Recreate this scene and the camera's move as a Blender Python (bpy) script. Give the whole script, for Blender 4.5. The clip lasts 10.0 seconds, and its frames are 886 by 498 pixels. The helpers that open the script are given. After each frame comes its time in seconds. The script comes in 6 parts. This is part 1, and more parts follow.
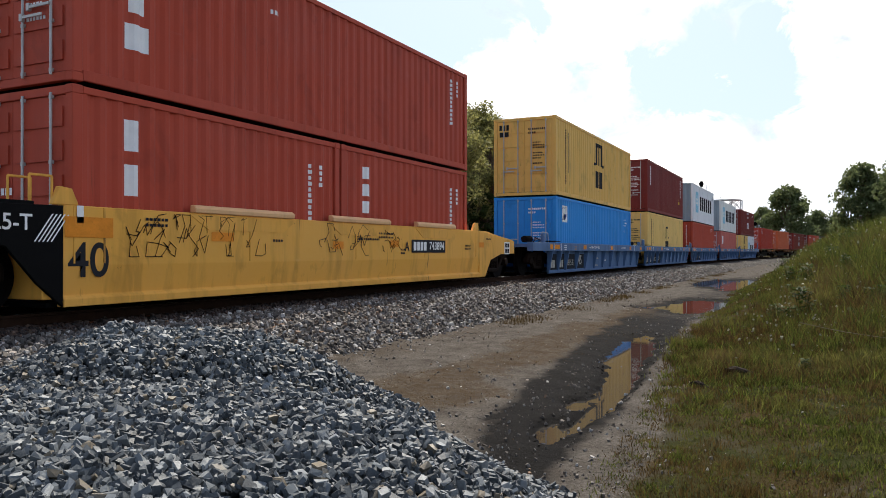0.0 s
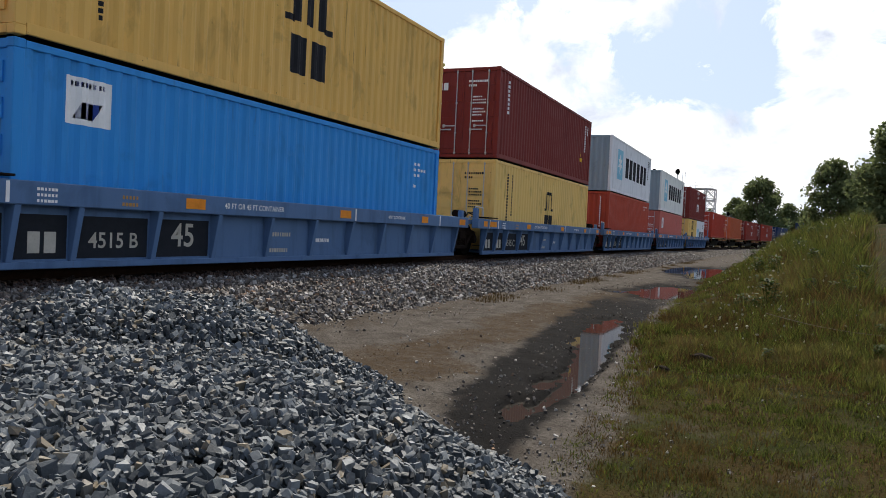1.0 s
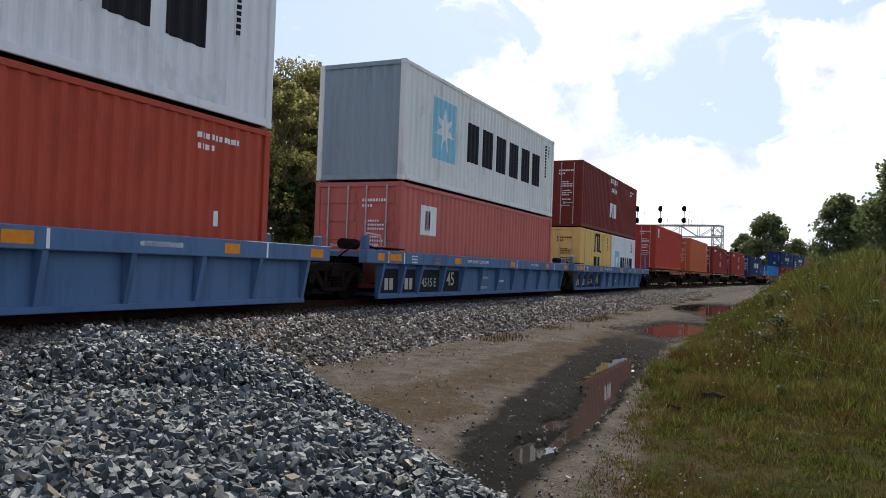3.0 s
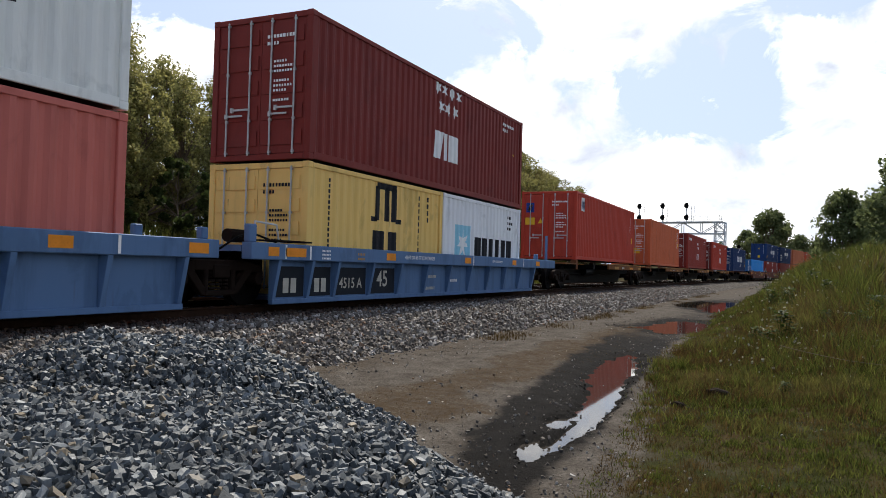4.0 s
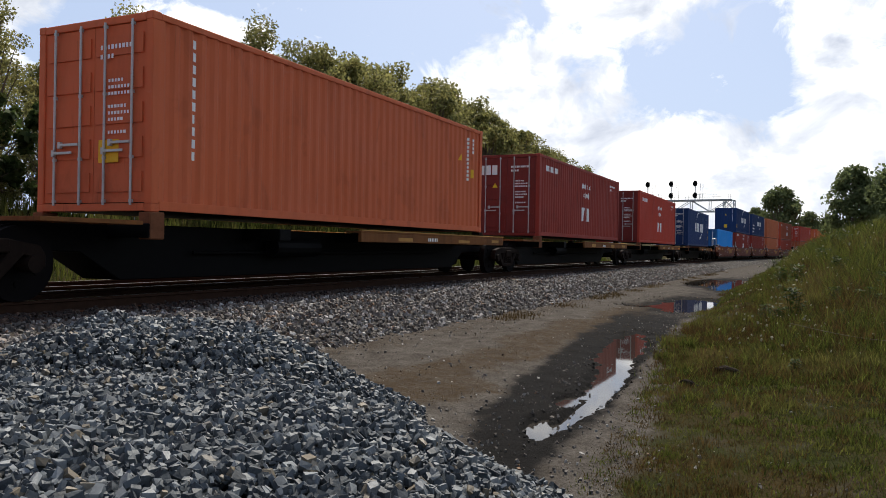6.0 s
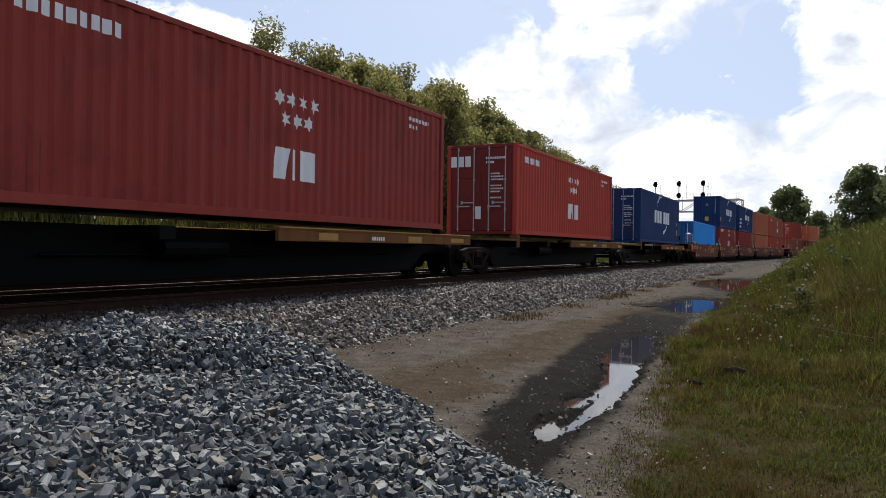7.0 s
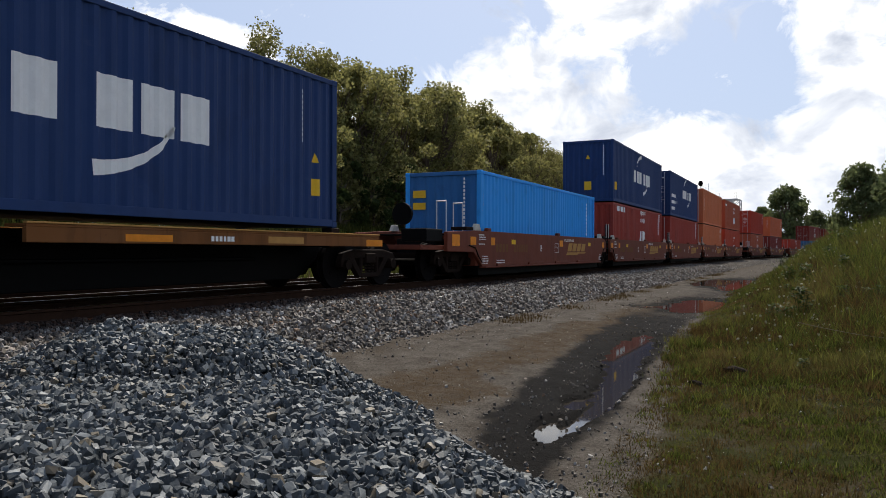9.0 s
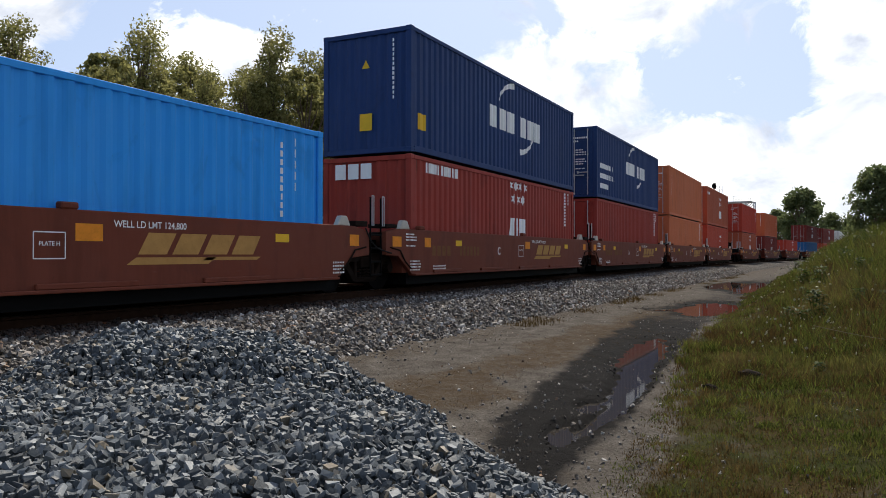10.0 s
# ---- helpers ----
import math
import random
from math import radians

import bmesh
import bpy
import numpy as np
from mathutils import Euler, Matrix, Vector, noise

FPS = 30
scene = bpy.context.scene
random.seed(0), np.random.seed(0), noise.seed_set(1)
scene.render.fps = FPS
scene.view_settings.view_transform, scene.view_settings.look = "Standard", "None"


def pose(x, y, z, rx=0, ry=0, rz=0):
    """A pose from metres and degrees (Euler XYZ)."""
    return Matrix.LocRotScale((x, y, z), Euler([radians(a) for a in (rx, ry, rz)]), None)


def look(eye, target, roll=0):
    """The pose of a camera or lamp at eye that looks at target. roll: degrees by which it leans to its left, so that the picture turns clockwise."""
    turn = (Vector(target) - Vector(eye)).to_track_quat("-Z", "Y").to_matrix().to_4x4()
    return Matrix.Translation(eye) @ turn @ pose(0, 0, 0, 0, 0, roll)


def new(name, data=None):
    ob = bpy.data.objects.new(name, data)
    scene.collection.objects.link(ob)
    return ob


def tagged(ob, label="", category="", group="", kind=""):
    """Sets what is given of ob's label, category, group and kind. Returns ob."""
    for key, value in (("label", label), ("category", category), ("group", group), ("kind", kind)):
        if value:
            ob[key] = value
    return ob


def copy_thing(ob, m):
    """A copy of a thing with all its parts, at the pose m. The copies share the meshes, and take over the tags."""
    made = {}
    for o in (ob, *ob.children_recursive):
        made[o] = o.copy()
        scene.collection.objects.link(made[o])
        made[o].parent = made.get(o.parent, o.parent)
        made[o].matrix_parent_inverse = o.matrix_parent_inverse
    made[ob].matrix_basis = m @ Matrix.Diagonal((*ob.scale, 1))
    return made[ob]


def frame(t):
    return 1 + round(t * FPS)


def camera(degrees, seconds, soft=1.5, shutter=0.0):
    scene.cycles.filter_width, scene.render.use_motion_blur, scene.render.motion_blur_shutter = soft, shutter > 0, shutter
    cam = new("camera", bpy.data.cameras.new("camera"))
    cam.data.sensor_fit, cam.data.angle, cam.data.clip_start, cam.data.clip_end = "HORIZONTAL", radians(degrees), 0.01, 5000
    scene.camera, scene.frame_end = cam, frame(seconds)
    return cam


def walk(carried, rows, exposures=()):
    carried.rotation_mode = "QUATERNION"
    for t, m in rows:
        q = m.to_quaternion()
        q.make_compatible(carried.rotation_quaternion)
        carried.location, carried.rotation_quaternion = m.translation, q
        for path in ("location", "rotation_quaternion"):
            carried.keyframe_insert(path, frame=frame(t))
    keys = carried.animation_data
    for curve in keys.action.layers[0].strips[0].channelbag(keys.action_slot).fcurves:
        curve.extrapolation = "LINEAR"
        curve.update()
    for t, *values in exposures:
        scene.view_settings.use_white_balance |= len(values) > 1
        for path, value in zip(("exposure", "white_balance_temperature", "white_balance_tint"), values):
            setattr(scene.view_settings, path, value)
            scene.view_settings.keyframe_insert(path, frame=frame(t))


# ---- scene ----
# The camera: one standing eye, turned by hand.
EYE = (0.0, 0.0, 1.40)
TURNS = (
    (0.0, 26.215, 0.240, 0.031), (0.5, 23.187, 0.322, -1.116), (1.0, 24.359, -1.570, -2.762),
    (1.5, 25.823, -1.031, -2.011), (2.0, 28.819, 0.068, -1.857), (2.5, 26.012, 1.364, -2.345),
    (3.0, 24.913, 1.388, -2.049), (4.5, 25.075, 1.120, -1.174), (5.0, 24.616, -0.389, -0.718),
    (6.5, 26.206, -0.033, -0.944), (7.0, 26.258, -0.098, -0.780), (7.5, 25.581, 0.142, -0.570),
    (8.0, 25.195, 0.869, -0.433), (8.5, 25.648, 0.681, -0.318), (9.0, 26.147, 0.119, -0.216),
    (9.5, 26.684, 0.035, -0.074), (10.0, 27.071, 0.383, -0.071))
EXPOSURES = ((0.0, 0.38), (0.5, 0.30), (1.0, 0.16), (1.5, 0.20), (2.0, 0.28), (2.5, 0.34), (3.0, 0.22), (4.5, 0.14), (5.0, -0.14), (6.5, 0.04), (7.5, -0.04), (8.0, 0.04), (8.5, -0.06), (9.0, -0.08), (9.5, -0.10), (10.0, 0.10))
cam = camera(60.24, 10.0, soft=0.9)
walk(cam, [(t, pose(*EYE, 90 + pitch, roll, yaw)) for t, yaw, pitch, roll in TURNS],
     exposures=EXPOSURES)

# ---- world and sun ----
SUN_ELEVATION, SUN_AZIMUTH = 54.0, -17.0   # degrees; azimuth clockwise from the track's heading


def link(tree, a, b):
    tree.links.new(a, b)


class Nodes:
    """Short calls to build a node tree."""

    def __init__(self, tree):
        self.tree = tree

    def add(self, kind, inputs=(), **settings):
        node = self.tree.nodes.new(kind)
        for key, value in settings.items():
            setattr(node, key, value)
        for key, value in dict(inputs).items():
            socket = node.inputs[key]
            if isinstance(value, bpy.types.NodeSocket):
                self.tree.links.new(value, socket)
            else:
                socket.default_value = value
        return node

    def math(self, operation, a, b=0.0, clamp=False):
        return self.add("ShaderNodeMath", {0: a, 1: b}, operation=operation, use_clamp=clamp).outputs[0]

    def ramp(self, value, *stops):
        node = self.add("ShaderNodeValToRGB", {"Fac": value})
        points = node.color_ramp.elements
        while len(points) < len(stops):
            points.new(0.5)
        for point, (place, colour) in zip(points, stops):
            point.position = place
            point.color = (*colour, 1) if isinstance(colour, tuple) else (colour, colour, colour, 1)
        return node.outputs["Color"]

    def mix(self, fac, a, b):
        node = self.add("ShaderNodeMix", data_type="RGBA")
        for socket, value in ((node.inputs[0], fac), (node.inputs[6], a), (node.inputs[7], b)):
            if isinstance(value, bpy.types.NodeSocket):
                self.tree.links.new(value, socket)
            else:
                socket.default_value = (*value, 1) if isinstance(value, tuple) else value
        return node.outputs[2]

    def noise(self, vector, scale, detail=4.0, rough=0.55, distort=0.0):
        return self.add("ShaderNodeTexNoise", {"Vector": vector, "Scale": scale, "Detail": detail,
                                               "Roughness": rough, "Distortion": distort}).outputs["Fac"]

    def scaled(self, vector, x, y, z):
        return self.add("ShaderNodeVectorMath", {0: vector, 1: (x, y, z)}, operation="MULTIPLY").outputs[0]


def make_world():
    """Bright, half-clouded summer sky: Nishita blue with cumulus."""
    world = bpy.data.worlds.new("sky")
    world.use_nodes = True
    scene.world = world
    tree = world.node_tree
    tree.nodes.clear()
    n = Nodes(tree)
    out = n.add("ShaderNodeOutputWorld")
    sky = n.add("ShaderNodeTexSky", sky_type="NISHITA", sun_disc=False, sun_elevation=radians(SUN_ELEVATION),
                sun_rotation=radians(SUN_AZIMUTH), air_density=1.0, dust_density=2.5, ozone_density=1.0)
    way = n.add("ShaderNodeTexCoord").outputs["Generated"]
    xyz = n.add("ShaderNodeSeparateXYZ", {0: way})
    x, y, z = xyz.outputs
    azimuth = n.math("MULTIPLY", n.math("ARCTAN2", n.math("MULTIPLY", x, -1.0), y), 180 / math.pi)
    height = n.math("MULTIPLY", n.math("ARCSINE", z), 180 / math.pi)
    # cloud field over the whole dome, in degrees, finer towards the horizon
    flat = n.add("ShaderNodeCombineXYZ", {0: n.math("MULTIPLY", azimuth, 0.085), 1: n.math("MULTIPLY", height, 0.115), 2: 3.7}).outputs[0]
    low = n.add("ShaderNodeCombineXYZ", {0: n.math("MULTIPLY", azimuth, 0.08), 1: n.math("MULTIPLY", height, 0.42)}).outputs[0]
    field = n.math("SUBTRACT", n.math("MULTIPLY", n.noise(flat, 2.0, 10.0, 0.62, 0.5), 1.35), 0.16)
    total = field
    # cumulus heaps: azimuth, height, half widths, weight
    heaps = ((21.0, 9.5, 4.8, 5.0, 0.40), (13.0, 6.5, 6.0, 3.6, 0.38), (4.0, 4.5, 10.0, 2.8, 0.34), (-2.0, 12.0, 4.4, 5.5, 0.30),
             (13.0, 17.5, 5.0, 2.2, 0.20), (21.0, 20.0, 4.0, 1.6, 0.16), (8.0, 19.0, 3.5, 2.2, 0.16), (43.5, 14.0, 3.6, 2.4, 0.34), (31.0, 15.6, 1.4, 0.8, 0.26),
             (57.0, 14.5, 3.0, 1.6, 0.26), (7.5, 12.0, 4.0, 2.2, -0.24), (30.0, 18.0, 6.0, 3.6, -0.22), (3.6, 15.0, 1.6, 4.0, -0.18), (45.0, 20.0, 14.0, 3.5, -0.16),
             (-75.0, 16.0, 40.0, 9.0, 0.15), (110.0, 20.0, 40.0, 12.0, 0.15), (180.0, 18.0, 45.0, 10.0, 0.15))
    for az, el, wide, tall, weight in heaps:
        u = n.math("DIVIDE", n.math("SUBTRACT", azimuth, az), wide)
        v = n.math("DIVIDE", n.math("SUBTRACT", height, el), tall)
        r = n.math("ADD", n.math("MULTIPLY", u, u), n.math("MULTIPLY", v, v))
        bump = n.math("POWER", 2.718, n.math("MULTIPLY", r, -0.8))
        total = n.math("ADD", total, n.math("MULTIPLY", bump, weight))
    # the clouds thin out towards a clear zenith
    total = n.math("SUBTRACT", total, n.math("MULTIPLY", n.math("DIVIDE", n.math("SUBTRACT", height, 24.0), 40.0, True), 0.40))
    cover = n.ramp(total, (0.52, 0.0), (0.61, 0.55), (0.70, 1.0))
    # grey bellies: streaks near the horizon, soft patches above
    belly = n.math("ADD", n.math("MULTIPLY", n.noise(low, 0.5, 4.0, 0.5), 0.22), n.math("MULTIPLY", n.noise(flat, 1.9, 8.0, 0.55, 0.4), 0.78))
    white = n.ramp(belly, (0.37, (0.44, 0.48, 0.57)), (0.47, (0.66, 0.69, 0.75)), (0.55, (1.0, 0.985, 0.955)))
    ahead = n.math("POWER", n.math("ADD", n.math("MULTIPLY", y, 0.5), 0.5, True), 0.3)
    bright = n.math("ADD", 0.22, n.math("MULTIPLY", ahead, 1.18))
    haze = n.ramp(n.math("DIVIDE", height, 40.0, True), (0.0, 0.75), (0.5, 0.50), (1.0, 0.06))
    blue = n.add("ShaderNodeBackground", {"Color": n.mix(haze, sky.outputs[0], (5.2, 6.5, 9.2)), "Strength": 0.112})
    cloud = n.add("ShaderNodeBackground", {"Color": white, "Strength": bright})
    both = n.add("ShaderNodeMixShader", {0: cover, 1: blue.outputs[0], 2: cloud.outputs[0]})
    link(tree, both.outputs[0], out.inputs[0])


make_world()
lamp = bpy.data.lights.new("sun", "SUN")
lamp.energy, lamp.angle, lamp.color = 5.0, radians(0.6), (1.0, 0.93, 0.82)
sun = new("sun", lamp)
_a, _e = radians(SUN_AZIMUTH), radians(SUN_ELEVATION)
sun.matrix_world = look((60 * math.sin(_a) * math.cos(_e), 60 * math.cos(_a) * math.cos(_e), 60 * math.sin(_e)), (0, 0, 0))

# ---- materials ----


def material(name):
    m = bpy.data.materials.new(name)
    m.use_nodes = True
    n = Nodes(m.node_tree)
    return m, n, m.node_tree.nodes["Principled BSDF"]


def finish(n, shader, colour, rough, bump=None, strength=0.3, distance=0.01):
    for key, value in (("Base Color", colour), ("Roughness", rough)):
        if isinstance(value, bpy.types.NodeSocket):
            link(n.tree, value, shader.inputs[key])
        else:
            shader.inputs[key].default_value = (*value, 1) if isinstance(value, tuple) else value
    if bump is not None:
        node = n.add("ShaderNodeBump", {"Height": bump, "Strength": strength, "Distance": distance})
        link(n.tree, node.outputs[0], shader.inputs["Normal"])


def shifted(n):
    """Object coordinates, moved by a random amount for each object."""
    own = n.add("ShaderNodeTexCoord").outputs["Object"]
    chance = n.math("MULTIPLY", n.add("ShaderNodeObjectInfo").outputs["Random"], 37.0)
    return n.add("ShaderNodeVectorMath", {0: own, 1: chance}, operation="ADD").outputs[0]


def paint(name, colour, rust=0.35, rough=0.5, fade=0.25, grime=0.35):
    """Weathered paint on steel: faded patches, run-down rust, chips and road dirt."""
    m, n, shader = material(name)
    colour = tuple(min(0.84, c * 1.18) for c in colour)
    own = shifted(n)
    pale = tuple(min(1.0, c * 0.88 + 0.12 * (sum(colour) / 3) + 0.02) for c in colour)
    dark = tuple(c * 0.55 for c in colour)
    c = n.mix(n.math("MULTIPLY", n.ramp(n.noise(own, 0.55, 5, 0.6), (0.40, 0.0), (0.68, 1.0)), fade), colour, pale)
    c = n.mix(n.math("MULTIPLY", n.ramp(n.noise(n.scaled(own, 3.0, 3.0, 0.35), 1.0, 5, 0.6), (0.50, 0.0), (0.72, 1.0)), grime), c, dark)
    streak = n.ramp(n.noise(n.scaled(own, 9.0, 9.0, 0.55), 1.0, 4, 0.65), (0.63, 0.0), (0.72, 1.0))
    where = n.ramp(n.noise(own, 0.9, 3, 0.5), (0.48, 0.0), (0.62, 1.0))
    chips = n.ramp(n.noise(own, 16.0, 4, 0.6), (0.70, 0.0), (0.74, 1.0))
    blot = n.ramp(n.noise(n.scaled(own, 1.4, 1.4, 0.8), 1.0, 6, 0.62, 0.6), (0.56, 0.0), (0.64, 1.0))
    c = n.mix(n.math("MULTIPLY", blot, 0.30 + 0.25 * rust), c, tuple(v * 0.62 + 0.006 for v in colour))
    scuff = n.ramp(n.noise(n.scaled(own, 2.0, 2.0, 6.0), 1.0, 5, 0.6), (0.66, 0.0), (0.72, 1.0))
    c = n.mix(n.math("MULTIPLY", scuff, 0.35), c, pale)
    worn = n.math("MULTIPLY", n.math("MAXIMUM", n.math("MULTIPLY", streak, where), n.math("MULTIPLY", chips, where)), rust)
    c = n.mix(worn, c, (0.085, 0.035, 0.018))
    r = n.math("ADD", rough, n.math("MULTIPLY", n.noise(own, 4.0, 4), 0.25))
    finish(n, shader, c, r, n.noise(own, 7.0, 4), 0.12, 0.02)
    shader.inputs["Specular IOR Level"].default_value = 0.16
    return m


def plain(name, colour, rough=0.6, metal=0.0, vary=0.3, scale=6.0):
    """A plain surface with some variation at two scales."""
    m, n, shader = material(name)
    own = shifted(n)
    dark = tuple(c * (1 - vary) for c in colour)
    light = tuple(min(1.0, c * (1 + vary)) for c in colour)
    c = n.mix(n.noise(own, scale, 5, 0.6), dark, light)
    c = n.mix(n.ramp(n.noise(own, scale * 6, 3), (0.55, 0.0), (0.75, 0.5)), c, dark)
    finish(n, shader, c, rough, n.noise(own, scale * 4, 3), 0.15, 0.01)
    shader.inputs["Metallic"].default_value = metal
    shader.inputs["Specular IOR Level"].default_value = 0.5 if metal else 0.06
    return m


PAINTS = {
    "red": paint("red_paint", (0.42, 0.048, 0.026), 0.35),
    "wine": paint("wine_paint", (0.27, 0.038, 0.025), 0.7, 0.5, 0.35, 0.5),
    "old_red": paint("old_red_paint", (0.40, 0.062, 0.032), 0.5),
    "brick": paint("brick_paint", (0.36, 0.085, 0.040), 0.3),
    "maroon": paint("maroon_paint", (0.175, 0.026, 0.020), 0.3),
    "orange": paint("orange_paint", (0.50, 0.140, 0.055), 0.3),
    "rust_orange": paint("rust_orange_paint", (0.52, 0.120, 0.046), 0.35),
    "salmon": paint("salmon_paint", (0.48, 0.13, 0.10), 0.2),
    "yellow": paint("yellow_paint", (0.74, 0.42, 0.105), 1.0),
    "pale_yellow": paint("pale_yellow_paint", (0.78, 0.47, 0.145), 1.0),
    "blue": paint("blue_paint", (0.030, 0.24, 0.58), 0.4),
    "light_blue": paint("light_blue_paint", (0.026, 0.28, 0.78), 0.15),
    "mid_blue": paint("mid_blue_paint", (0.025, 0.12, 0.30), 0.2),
    "navy": paint("navy_paint", (0.016, 0.040, 0.120), 0.15),
    "grey": paint("grey_paint", (0.74, 0.77, 0.79), 0.3),
    "cream": paint("cream_paint", (0.78, 0.77, 0.66), 0.4),
    "shaded_end_grey": paint("shaded_end_grey_paint", (0.26, 0.32, 0.35), 0.35),
    "white": plain("white_marking", (0.86, 0.85, 0.82), 0.6, vary=0.10),
    "dull_white": plain("dull_white_marking", (0.50, 0.47, 0.40), 0.7, vary=0.3),
    "dark_panel": plain("dark_number_panel", (0.022, 0.025, 0.031), 0.7),
    "black": plain("black_marking", (0.025, 0.025, 0.028), 0.6),
    "sky_blue": plain("sky_blue_marking", (0.30, 0.60, 0.72), 0.6, vary=0.15),
    "amber": plain("amber_reflector", (0.80, 0.27, 0.03), 0.45, vary=0.3),
    "sign_yellow": plain("sign_yellow", (0.80, 0.48, 0.04), 0.5, vary=0.15),
    "ochre": plain("ochre_marking", (0.46, 0.25, 0.08), 0.7, vary=0.25),
    "faded_ochre": plain("faded_ochre_marking", (0.19, 0.09, 0.04), 0.8, vary=0.3),
    "ink_blue": plain("ink_blue_marking", (0.03, 0.06, 0.25), 0.6),
    "car_yellow": paint("rail_car_yellow", (0.82, 0.355, 0.060), 0.9, 0.5, 0.3, 0.6),
    "car_peach": paint("rail_car_peach", (0.68, 0.40, 0.19), 0.3),
    "car_blue": paint("rail_car_blue", (0.082, 0.150, 0.270), 0.5, 0.5, 0.3, 0.7),
    "car_brown": paint("rail_car_brown", (0.140, 0.036, 0.019), 0.4, 0.55, 0.2, 0.5),
    "spine_ochre": paint("rail_car_ochre", (0.165, 0.066, 0.020), 1.0, 0.7, 0.3, 0.9),
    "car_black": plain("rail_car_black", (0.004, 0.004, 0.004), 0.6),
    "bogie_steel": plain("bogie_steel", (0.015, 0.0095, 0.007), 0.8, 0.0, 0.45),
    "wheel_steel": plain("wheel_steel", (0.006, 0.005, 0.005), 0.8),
    "bright_steel": plain("bright_steel", (0.42, 0.42, 0.41), 0.35, 0.9, 0.15),
    "zinc": plain("zinc_bar", (0.46, 0.46, 0.44), 0.5, 0.3, 0.25),
    "galvanised": plain("galvanised_steel", (0.52, 0.54, 0.55), 0.5, 0.4, 0.15),
    "rail_rust": plain("rusty_rail", (0.036, 0.019, 0.012), 0.9, 0.0, 0.5, 9.0),
    "timber": plain("oiled_timber", (0.036, 0.024, 0.017), 0.85, 0.0, 0.5, 9.0),
    "rusty": plain("rusty_steel", (0.17, 0.07, 0.035), 0.85, 0.0, 0.45),
    "bark": plain("bark", (0.13, 0.10, 0.075), 0.9, 0.0, 0.4, 4.0),
    "dead_wood": plain("dead_wood", (0.030, 0.023, 0.017), 0.9, 0.0, 0.4, 8.0),
    "rubber": plain("rubber_hose", (0.015, 0.015, 0.015), 0.6),
}


def stone_material(name, tones, rough=0.8):
    m, n, shader = material(name)
    own = n.add("ShaderNodeTexCoord").outputs["Object"]
    chance = n.add("ShaderNodeNewGeometry").outputs["Random Per Island"]
    c = n.ramp(chance, *tones)
    c = n.mix(n.ramp(n.noise(own, 55.0, 5, 0.7), (0.42, 0.0), (0.66, 0.45)), c, (0.12, 0.125, 0.128))
    c = n.mix(n.ramp(n.noise(own, 1.1, 4, 0.6), (0.5, 0.0), (0.75, 0.35)), c, (0.032, 0.028, 0.024))
    finish(n, shader, c, rough, n.noise(own, 90.0, 3), 0.35, 0.006)
    shader.inputs["Specular IOR Level"].default_value = 0.18
    return m


PILE_STONE = stone_material("blue_grey_crushed_stone", (
    (0.0, (0.018, 0.023, 0.026)), (0.25, (0.074, 0.086, 0.094)), (0.50, (0.038, 0.046, 0.051)), (0.72, (0.122, 0.138, 0.146)),
    (0.92, (0.24, 0.258, 0.264)), (0.97, (0.17, 0.140, 0.095))), 0.5)
BALLAST_STONE = stone_material("grey_brown_ballast", (
    (0.0, (0.065, 0.053, 0.044)), (0.3, (0.160, 0.140, 0.120)), (0.55, (0.100, 0.085, 0.070)), (0.75, (0.25, 0.228, 0.203)),
    (0.93, (0.52, 0.50, 0.465)), (0.97, (0.20, 0.12, 0.070))))
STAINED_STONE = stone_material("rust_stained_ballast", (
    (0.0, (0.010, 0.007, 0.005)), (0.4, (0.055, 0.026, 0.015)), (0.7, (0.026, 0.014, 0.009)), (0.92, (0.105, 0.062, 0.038))))


